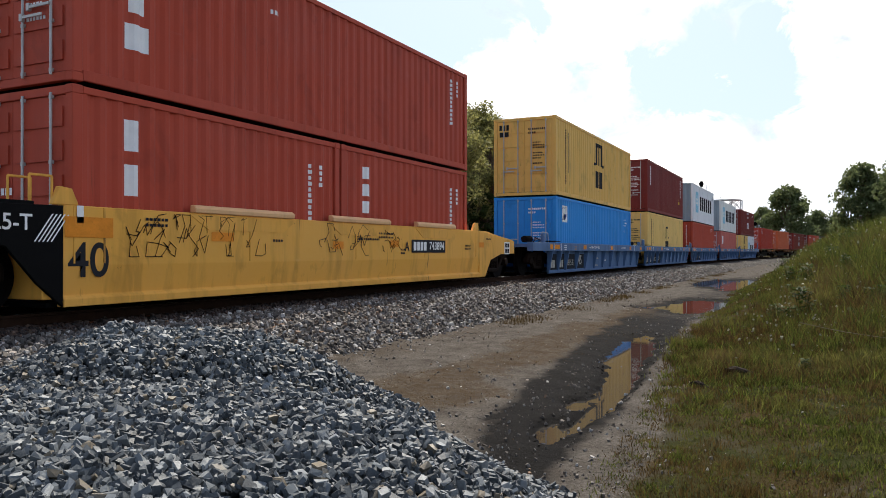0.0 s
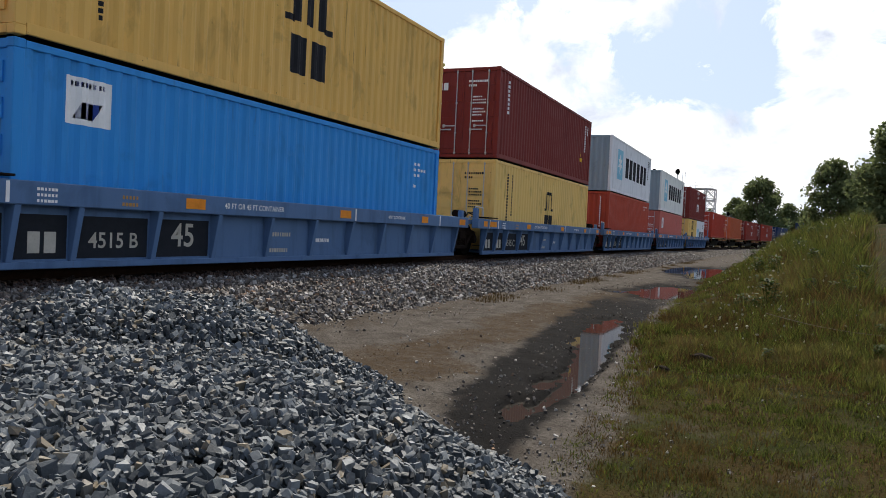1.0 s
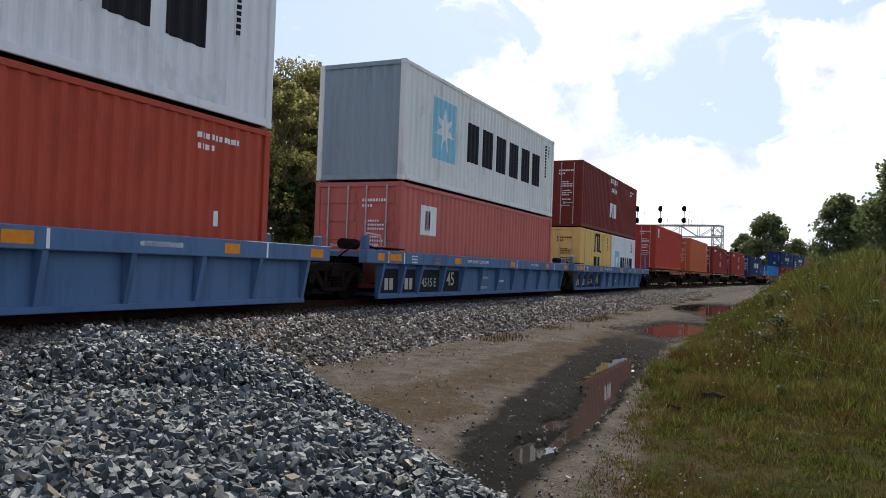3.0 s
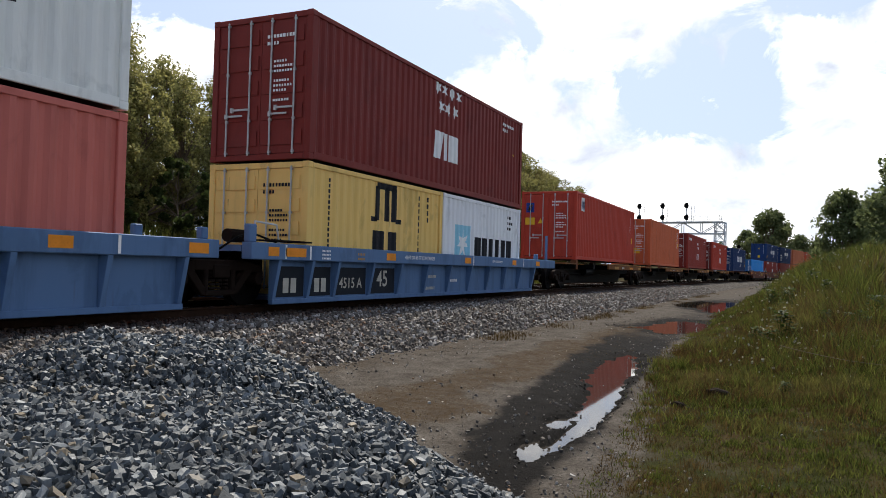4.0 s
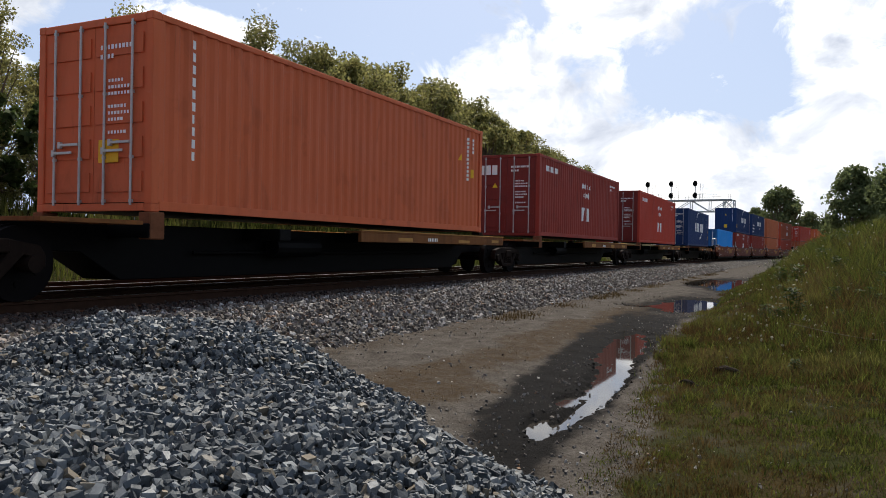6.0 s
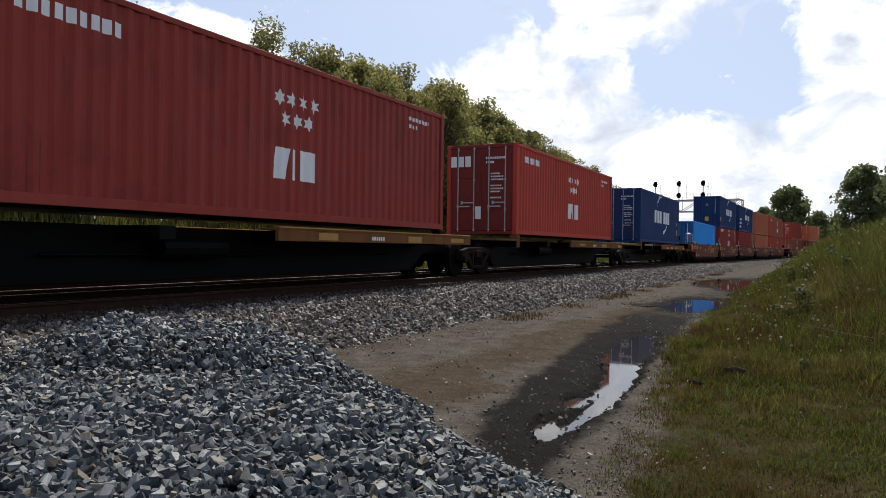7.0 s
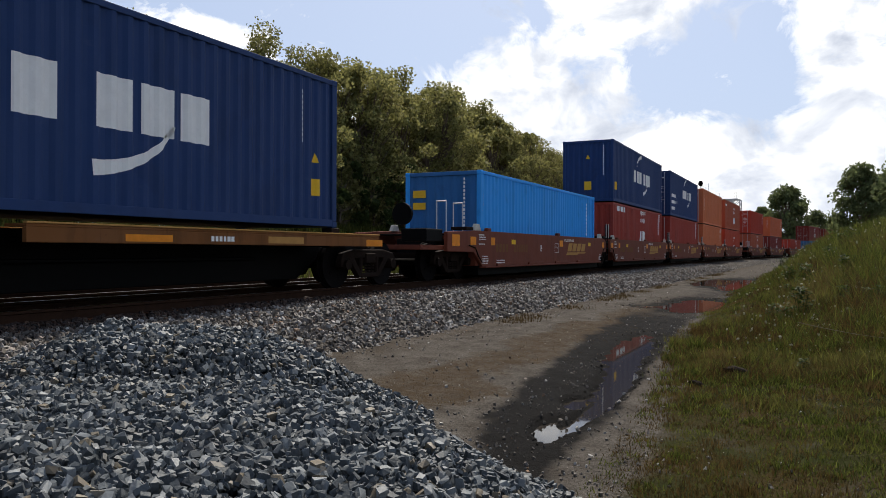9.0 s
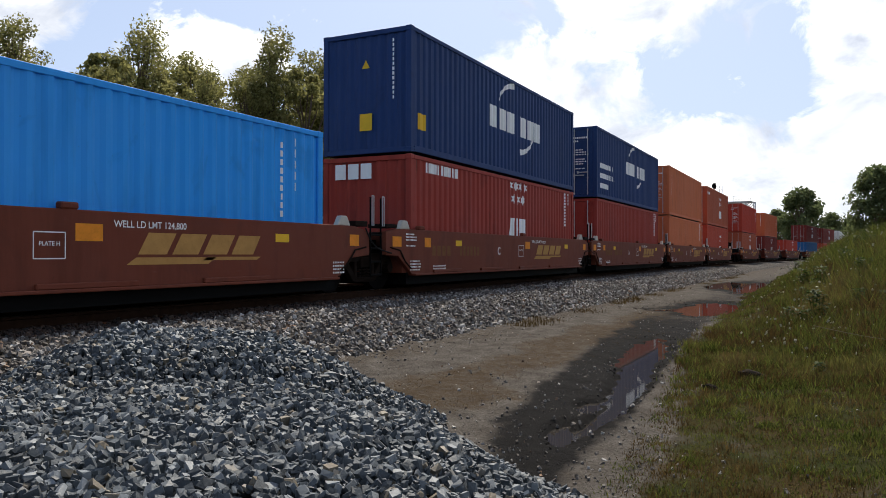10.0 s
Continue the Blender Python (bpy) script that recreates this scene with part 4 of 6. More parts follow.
def end_gear(car, x, tone, side):
    """Walkway grating, air reservoir, brake rods and hoses over the car's end."""
    part("end_walkway", boxes((x - 0.35, x + 0.35, -1.30, 1.30, 1.16, 1.20), bevel=0.008), tone, car)
    part("air_tank", rod((x + 0.1 * side, -0.55, 1.42), (x + 0.1 * side, 0.55, 1.42), 0.19, 14), tone, car)
    part("brake_pipe", tube_path([(x - 0.5 * side, -1.05, 1.05), (x, -1.1, 1.16), (x + 0.5 * side, -0.9, 1.0), (x + 0.9 * side, -0.8, 0.85)], 0.022), PAINTS["car_black"], car)


def yellow_well_car(s):
    """Yellow well car unit; the container's middle is its origin."""
    car = tagged(new("well_car"), "dirty yellow steel well car with graffiti on its side", "rail car", "cars of the train")
    tone, peach = PAINTS["car_yellow"], PAINTS["car_peach"]
    for side in (-1, 1):
        wall = [(side * a, b) for a, b in ((1.26, 0.10), (1.40, 0.10), (1.40, 0.20), (1.33, 0.24), (1.385, 0.62), (1.385, 1.37), (1.26, 1.37))]
        part("side_sill", prism(wall, -6.35, 6.55, "x", 0.008), tone, car)
        part("end_sill", prism(((6.55, 0.10), (6.95, 0.10), (7.35, 0.56), (8.1, 0.72), (9.2, 0.74), (9.2, 1.12), (7.0, 1.36), (6.55, 1.37)), side * 1.33, side * 1.385, "y", 0.006), tone, car)
        part("end_sill", prism(((-6.35, 0.10), (-6.35, 1.36), (-8.2, 1.34), (-8.2, 0.95), (-7.1, 0.85), (-6.7, 0.40)), side * 1.33, side * 1.383, "y", 0.006), PAINTS["car_black"], car, "black end panel")
        for x0, x1 in ((-4.15, -1.75), (-0.55, 1.65), (2.9, 4.95)):
            part("top_guard", prism(((side * 1.30, 1.372), (side * 1.42, 1.372), (side * 1.43, 1.44), (side * 1.38, 1.49), (side * 1.30, 1.49)), x0, x1, "x", 0.01), peach, car, "peach-painted rounded top guard")
            part("side_patch", prism(((x0 - 0.1, 1.35), (x1 + 0.1, 1.35), (x1 - 0.3, 1.12), (x0 + 0.3, 1.12)), side * 1.386, side * 1.396, "y"), tone, car)
        for x in (-6.2, -5.75, -2.9, 0.3, 3.3, 6.3):
            part("side_rib", boxes((x - 0.012, x + 0.012, *sorted((side * 1.385, side * 1.394)), 0.64, 1.36)), tone, car)
    part("well_floor", boxes((-6.5, 6.5, -1.26, 1.26, 0.10, 0.16)), PAINTS["car_black"], car)
    part("bulkhead", boxes((-6.6, -6.4, -1.33, 1.33, 0.2, 1.30), (6.4, 6.6, -1.33, 1.33, 0.2, 1.30), bevel=0.01), tone, car)
    part("end_platform", boxes((6.6, 9.0, -0.7, 0.7, 0.70, 1.10), (6.7, 9.2, -1.33, 1.33, 1.02, 1.10), bevel=0.01), PAINTS["car_black"], car)
    part("end_platform", boxes((-8.6, -6.6, -0.7, 0.7, 0.70, 1.15), (-8.4, -6.7, -1.33, 1.33, 1.34, 1.40), bevel=0.01), PAINTS["car_black"], car)
    part("coupler", boxes((9.0, 10.6, -0.12, 0.12, 0.72, 0.98), bevel=0.02), PAINTS["bogie_steel"], car)
    end_gear(car, 7.4, PAINTS["rusty"], 1)
    for y in (-1.3, -0.9):
        part("grab_iron", tube_path([(-6.75, y, 1.38), (-6.75, y, 1.72), (-6.45, y, 1.72), (-6.45, y, 1.38)], 0.016), tone, car)
    part("corner_guide", prism(((-6.50, 1.37), (-6.12, 1.37), (-6.22, 1.58), (-6.40, 1.60)), -1.38, -1.30, "y", 0.01), tone, car)
    part("corner_guide", prism(((6.50, 1.37), (6.12, 1.37), (6.30, 1.58), (6.48, 1.58)), -1.38, -1.30, "y", 0.01), tone, car)
    # lettering and reflectors
    lettered("40", 0.62, -5.98, 0.66, "black", car, -1.3885)
    panel(rect(0.72, 0.26), -5.98, 1.10, "amber", car, -1.398)
    panel(rect(1.75, 0.30), 3.50, 0.92, "black", car, -1.399)
    panel(word(4, 0.13, 0.20, 0.04), 3.03, 0.92, "white", car, -1.403)
    lettered("743894", 0.27, 3.90, 0.92, "white", car, -1.403, 0)
    lettered("A", 0.30, 2.40, 0.90, "black", car, -1.402)
    lettered("25-T", 0.27, -7.03, 1.13, "white", car, -1.390)
    panel(joined(*[(rect(0.022, 0.34, 0.12), 0.055 * i, 0) for i in range(5)]), -6.62, 1.08, "white", car, -1.389)
    panel(rect(0.10, 0.22), -6.12, 1.26, "white", car, -1.398)
    for x, z, w in ((-3.55, 1.02, 0.5), (-0.35, 0.92, 0.36), (1.85, 0.97, 0.36), (6.65, 0.98, 0.34)):
        panel(rect(w, 0.14), x, z, "amber", car, -1.397)
    panel(rect(0.42, 0.36), 8.6, 0.90, "white", car, -1.388)
    panel(joined((rect(0.14, 0.12), -0.09, -0.08), (rect(0.14, 0.12), 0.09, -0.08), (rect(0.14, 0.12), -0.09, 0.08), (rect(0.14, 0.12), 0.09, 0.08)), 8.6, 0.90, "black", car, -1.392)
    for x, z, rows in ((-5.05, 1.24, (6, 6)), (1.2, 1.18, (9, 9)), (0.4, 1.05, (12,)), (5.6, 0.95, (5, 5)), (7.0, 1.15, (5,)), (-2.3, 0.98, (4,)), (2.15, 0.84, (3, 3))):
        panel(small_print(rows, 0.07, 0.05, int(x * 7)), x, z, "black", car, -1.397)
    rnd = random.Random(11)
    for x0, n, tall, ink in ((-5.4, 26, 0.36, "bogie_steel"), (0.0, 7, 0.34, "black"), (-0.9, 6, 0.3, "black"), (1.3, 8, 0.16, "bogie_steel")):
        lines = []
        for k in range(n):
            x = x0 + k * 0.095 * rnd.uniform(0.8, 1.2)
            p = [(x, -1.395, 0.86 + rnd.uniform(0, 0.3))]
            for _ in range(4):
                p.append((p[-1][0] + rnd.uniform(-0.12, 0.2), -1.395, min(1.33, max(0.72, p[-1][2] + rnd.uniform(-tall, tall) * 0.8))))
            lines += list(zip(p[:-1], p[1:]))
        part("graffiti", rods(lines, 0.0055, 4), PAINTS[ink], car, "scribbled spray-paint lines")
    TRACK.append((car, s, 0.0))


def blue_platform(s, letter):
    """Blue articulated platform with gusseted side panels."""
    front, back = -9.3 if letter == "B" else -8.0, 9.35 if letter == "A" else 7.75   # the outer units have longer ends
    car = tagged(new("platform_car"), "weathered blue articulated container platform with ribbed sides", "rail car", "cars of the train")
    tone = PAINTS["car_blue"]
    for side in (-1, 1):
        part("deck_sill", boxes((front, back, *sorted((side * 1.47, side * 1.26)), 0.82, 1.11), bevel=0.012), tone, car)
        part("side_panel", boxes((-7.22, 7.15, *sorted((side * 1.27, side * 1.235)), 0.06, 0.83)), tone, car)
        part("bottom_chord", boxes((-7.22, 7.15, *sorted((side * 1.33, side * 1.235)), 0.03, 0.12), bevel=0.008), tone, car)
        rib = cached(("rib", side), lambda: prism([(side * a, b) for a, b in ((1.46, 0.82), (1.27, 0.82), (1.27, 0.12), (1.325, 0.12))], -0.045, 0.045, "x", 0.006))
        for x in (-7.18, -6.15, -5.25, -3.88, -2.60, -1.22, 0.16, 1.54, 2.92, 4.30, 5.68, 7.08):
            part("rib", rib, tone, car, at=pose(x, 0, 0))
        part("post", boxes((-7.95, -7.75, *sorted((side * 1.38, side * 1.25)), 1.11, 1.42), bevel=0.02), tone, car)
        part("post", boxes((7.45, 7.6, *sorted((side * 1.38, side * 1.25)), 1.11, 1.30), bevel=0.02), tone, car)
    part("deck", boxes((-6.3, 6.3, -1.235, 1.235, 0.05, 0.13), (front, -6.4, -1.25, 1.25, 0.95, 1.06), (6.4, back, -1.25, 1.25, 0.95, 1.06)), tone, car)
    for x0, x1 in ((front - 0.2, -6.3), (6.3, back + 0.4)):
        part("centre_sill", boxes((x0, x1, -0.35, 0.35, 0.60, 0.96)), PAINTS["car_black"], car)
    for y in (-1.40, 0.94):
        part("ramp_plate", boxes((-7.3, -6.15, y, y + 0.46, 1.15, 1.18), bevel=0.006), PAINTS["bogie_steel"], car)
    part("hand_rail", tube_path([(-7.6, -1.2, 1.10), (-7.6, -1.2, 1.48), (-7.0, -1.2, 1.45), (-6.9, -1.2, 1.1)], 0.018), PAINTS["galvanised"], car)
    part("brake_pipe", tube_path([(-8.3, -0.9, 0.9), (-7.8, -1.0, 1.2), (-7.2, -0.8, 1.3), (-6.6, -0.9, 1.15)], 0.02), PAINTS["car_black"], car)
    part("brake_cylinder", rod((-7.5, -0.5, 1.24), (-6.9, -0.5, 1.24), 0.12, 12), PAINTS["bogie_steel"], car)
    if letter == "A":
        for y in (-1.35, 0.2, 1.35):
            part("end_post", rod((8.6, y, 1.08), (8.6, y, 2.0), 0.05, 8), tone, car)
    for x, w in ((-7.4, 0.30), (-6.75, 0.62), (-3.2, 0.42), (1.15, 0.42), (4.9, 0.36), (7.3, 0.42)):
        panel(rect(w, 0.16), x, 0.965, "amber", car, -1.474, "reflector")
    for x in (-6.30, -7.05, 1.55, 5.8):
        panel(rect(0.05, 0.25), x, 0.965, "white", car, -1.474)
    lettered("40 FT OR 45 FT CONTAINER", 0.125, -1.75, 0.965, "white", car, -1.474)
    lettered("40 FT CONTAINER", 0.10, 3.4, 0.965, "white", car, -1.474)
    panel(small_print((6, 6, 6), 0.05, 0.045, 2), -5.9, 1.02, "white", car, -1.474)
    panel(small_print((5, 5), 0.06, 0.06, 4), -4.6, 0.99, "ochre", car, -1.474)
    for x, w in ((-6.66, 0.88), (-5.70, 0.76), (-4.56, 1.20), (-3.24, 1.12)):
        panel(rect(w, 0.56), x, 0.43, "dark_panel", car, -1.273, "number_panel")
    panel(word(2, 0.17, 0.27, 0.06), -6.66, 0.36, "dull_white", car, -1.277)
    panel(word(2, 0.17, 0.27, 0.06), -5.68, 0.36, "dull_white", car, -1.277)
    lettered("4515 " + letter, 0.30, -4.56, 0.38, "dull_white", car, -1.277)
    lettered("45", 0.50, -3.24, 0.46, "dull_white", car, -1.277)
    panel(small_print((9, 0, 8), 0.07, 0.09, 6), -1.05, 0.52, "dull_white", car, -1.277)
    panel(small_print((7,), 0.07, 0.09, 8), 0.4, 0.42, "white", car, -1.277)
    TRACK.append((car, s, 0.0))


def spine_car(s, number):
    """Skeleton spine car: centre sill, arms and a half-length ochre side deck."""
    car = tagged(new("spine_car"), "rust-stained ochre spine car with an open skeleton frame", "rail car", "cars of the train")
    tone = PAINTS["spine_ochre"]
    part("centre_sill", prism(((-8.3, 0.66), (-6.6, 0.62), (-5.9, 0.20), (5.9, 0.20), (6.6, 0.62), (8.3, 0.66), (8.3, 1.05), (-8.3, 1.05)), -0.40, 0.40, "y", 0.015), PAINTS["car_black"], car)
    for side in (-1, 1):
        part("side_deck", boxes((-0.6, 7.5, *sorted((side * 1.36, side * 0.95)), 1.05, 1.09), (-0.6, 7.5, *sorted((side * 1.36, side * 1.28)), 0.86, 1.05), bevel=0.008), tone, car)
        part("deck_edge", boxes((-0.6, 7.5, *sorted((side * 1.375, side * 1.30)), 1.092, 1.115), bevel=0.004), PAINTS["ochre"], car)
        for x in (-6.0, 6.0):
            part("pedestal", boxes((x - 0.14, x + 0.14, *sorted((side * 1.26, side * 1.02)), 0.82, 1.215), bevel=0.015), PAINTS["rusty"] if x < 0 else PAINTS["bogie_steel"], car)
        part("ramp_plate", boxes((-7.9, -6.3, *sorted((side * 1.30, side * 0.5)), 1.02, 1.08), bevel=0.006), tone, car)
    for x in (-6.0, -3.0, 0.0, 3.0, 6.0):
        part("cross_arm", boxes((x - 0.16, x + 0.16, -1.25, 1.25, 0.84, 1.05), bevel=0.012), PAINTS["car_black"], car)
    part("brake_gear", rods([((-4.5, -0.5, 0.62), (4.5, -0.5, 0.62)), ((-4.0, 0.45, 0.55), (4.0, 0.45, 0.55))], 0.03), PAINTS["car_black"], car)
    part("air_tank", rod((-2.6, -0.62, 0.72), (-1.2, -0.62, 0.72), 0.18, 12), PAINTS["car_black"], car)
    rnd = random.Random(number)
    for x in (1.2, 4.6, 6.9):
        panel(rect(rnd.uniform(0.5, 1.1), rnd.uniform(0.07, 0.14)), x + rnd.uniform(-0.4, 0.4), rnd.uniform(0.93, 0.97), "ochre" if rnd.random() < 0.7 else "amber", car, -1.364)
    panel(small_print((6,), 0.09, 0.1, number), 2.5, 0.95, "white", car, -1.364)
    TRACK.append((car, s, 0.0))


def brown_well_car(s, letter, first=False):
    """Brown well car unit."""
    car = tagged(new("well_car"), "dark brown steel well car with faded ochre lettering", "rail car", "cars of the train")
    tone = PAINTS["car_brown"]
    for side in (-1, 1):
        part("side_sill", prism(((-6.35, 0.34), (6.35, 0.34), (6.75, 0.70), (7.45, 0.76), (7.45, 1.22), (6.9, 1.33), (-6.9, 1.33), (-7.45 if not first else -8.6, 1.26), (-7.45 if not first else -8.6, 0.76), (-6.95, 0.74)), side * 1.28, side * 1.385, "y", 0.008), tone, car)
        part("bottom_flange", boxes((-6.3, 6.3, *sorted((side * 1.47, side * 1.26)), 0.30, 0.345), bevel=0.008), tone, car)
        for x in (-4.6, -1.9, 0.9, 3.6):
            part("flange_cap", boxes((x - 0.75, x + 0.75, *sorted((side * 1.44, side * 1.38)), 0.345, 0.42), bevel=0.012), tone, car)
        for x in (-6.6, 6.6):
            part("corner_guide", prism(((x - 0.22, 1.33), (x + 0.22, 1.33), (x + 0.10, 1.52), (x - 0.10, 1.52)), side * 1.36, side * 1.24, "y", 0.015), PAINTS["dull_white"], car)
        part("clamp", boxes((0.5, 0.75, *sorted((side * 1.40, side * 1.27)), 1.33, 1.42), (-6.0, -5.75, *sorted((side * 1.40, side * 1.27)), 1.33, 1.42), bevel=0.02), tone, car)
        for x in (-6.4, 6.4):
            k = math.copysign(1, x)
            part("hand_rail", tube_path([(x, side * 1.40, 0.46), (x + 0.28 * k, side * 1.41, 0.62), (x + 0.5 * k, side * 1.41, 0.86), (x + 0.9 * k, side * 1.40, 0.92)], 0.016), PAINTS["bogie_steel"], car)
    # floor block made deep and near-black, standing in for shade beneath the car
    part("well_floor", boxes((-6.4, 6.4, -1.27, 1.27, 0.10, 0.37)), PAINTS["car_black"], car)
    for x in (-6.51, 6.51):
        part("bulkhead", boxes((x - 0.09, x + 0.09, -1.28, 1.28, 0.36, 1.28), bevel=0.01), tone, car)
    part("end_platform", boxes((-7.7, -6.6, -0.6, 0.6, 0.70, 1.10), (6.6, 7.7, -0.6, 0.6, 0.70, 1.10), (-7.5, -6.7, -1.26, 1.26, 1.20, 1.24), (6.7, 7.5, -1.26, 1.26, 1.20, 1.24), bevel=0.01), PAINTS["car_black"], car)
    steps = [((7.62, -1.30, z), (8.02, -1.30, z)) for z in (0.35, 0.62, 0.90, 1.18)]
    part("ladder", rods([((7.62, -1.30, 0.3), (7.62, -1.30, 1.95)), ((8.02, -1.30, 0.3), (8.02, -1.30, 1.95))] + steps, 0.022), PAINTS["car_black"], car)
    for x in (7.62, 8.02):
        part("grab_iron", tube_path([(x, -1.34, 1.36), (x, -1.34, 1.98), (x + 0.07, -1.34, 1.98), (x + 0.07, -1.34, 1.36)], 0.012), PAINTS["zinc"], car)
    part("end_box", boxes((6.95, 7.40, -1.38, -0.92, 1.335, 1.44), bevel=0.012), PAINTS["bogie_steel"], car)
    part("end_box", boxes((-7.44, -6.98, -1.38, -0.92, 1.335, 1.42), bevel=0.012), PAINTS["bogie_steel"], car)
    part("air_hose", tube_path([(7.30, -1.39, 1.30), (7.45, -1.42, 1.05), (7.70, -1.42, 0.90), (8.00, -1.42, 0.84), (8.30, -1.40, 0.80)], 0.016), PAINTS["rubber"], car)
    if first:
        for x in (-8.4, -7.4):
            part("grab_iron", tube_path([(x, -1.25, 1.25), (x, -1.25, 2.05), (x + 0.05, -0.95, 2.05), (x + 0.05, -0.95, 1.25)], 0.018), PAINTS["galvanised"], car)
        part("side_step", boxes((-9.6, -8.7, -1.30, -0.6, 1.0, 1.32), bevel=0.02), PAINTS["car_black"], car)
        part("end_frame", boxes((-9.8, -8.4, -1.25, 1.25, 0.80, 0.92), bevel=0.01), tone, car)
        part("coupler", boxes((-11.0, -9.6, -0.12, 0.12, 0.72, 0.98), bevel=0.02), PAINTS["bogie_steel"], car)
        part("brake_wheel", rod((-9.2, -0.4, 1.7), (-9.12, -0.4, 1.7), 0.28, 16), PAINTS["car_black"], car)
        panel(rect(0.46, 0.30), -8.1, 1.05, "amber", car, -1.388, "reflector")
    for x, w, ink in ((-7.0, 0.38, "amber"), (-3.95, 0.35, "sign_yellow"), (-5.6, 0.3, "amber"), (4.7, 0.36, "sign_yellow"), (6.9, 0.32, "amber"), (0.9, 0.4, "amber")):
        panel(rect(w, 0.14 if ink == "sign_yellow" else 0.22), x, 1.05, ink, car, -1.389, "reflector")
    lettered("WELL LD LMT 124,800", 0.13, 1.9, 1.17, "white", car, -1.389)
    lettered(letter, 0.30, -1.35, 0.86, "white", car, -1.389)
    lettered("PLATE H", 0.075, 0.35, 0.90, "white", car, -1.389)
    for w, h, dx, dz in ((0.42, 0.014, 0, 0.16), (0.42, 0.014, 0, -0.16), (0.014, 0.32, -0.21, 0), (0.014, 0.32, 0.21, 0)):
        panel(rect(w, h), 0.35 + dx, 0.88 + dz, "white", car, -1.389)
    panel(joined(*[(rect(0.50, 0.30, 0.09), 0.60 * i, 0) for i in range(4)]), 2.0, 0.92, "ochre", car, -1.389, "emblem")
    panel(joined((rect(1.5, 0.10, 0.08), 0, 0), (rect(1.2, 0.05, 0.05), 1.2, 0.03)), 2.3, 0.68, "ochre", car, -1.389, "emblem")
    panel(word(4, 0.18, 0.24, 0.08), -4.9, 0.86, "faded_ochre", car, -1.389)
    panel(word(6, 0.14, 0.24, 0.07), -3.3, 0.86, "faded_ochre", car, -1.389)
    for x, z, rows in ((-6.6, 1.22, (7, 9, 9, 0, 8)), (-6.4, 0.62, (8, 9, 9, 8)), (6.2, 0.62, (7, 7, 7, 7)), (-5.3, 0.50, (12, 12))):
        panel(small_print(rows, 0.055, 0.04, int(x * 5)), x, z, "white", car, -1.389)
    TRACK.append((car, s, 0.0))


def load(box, s, z):
    TRACK.append((box, s, z))


HALF = 6.096
# leading ends of the loads along the track at the start
LEAD = (6.65, 26.64, 43.14, 59.99, 77.15, 93.67, 112.89, 130.35, 147.72, 165.11, 183.63, 203.02, 218.57, 233.91, 249.37, 264.43, 286.98, 306.83, 328.0, 350.0, 369.27, 388.0, 405.0)
HC, STD = 2.896, 2.591


def tri(k=0.16):
    bm = bmesh.new()
    bm.faces.new([bm.verts.new(p) for p in ((-k, -k * 0.8, 0), (k, -k * 0.8, 0), (0, k, 0))])
    return bm


WARN = [(lambda: tri(0.11), 10.75, 2.0, "sign_yellow"), (lambda: rect(0.13, 0.24), 11.55, 1.62, "sign_yellow")]


def emblem(u, z, k=1.0):
    return [(lambda: rect(0.62 * k, 0.78 * k), u, z, "white"), (lambda: rect(0.50 * k, 0.46 * k), u, z - 0.04 * k, "ink_blue"), (lambda: rect(0.16 * k, 0.34 * k, 0.07 * k), u, z - 0.04, "sign_yellow")]


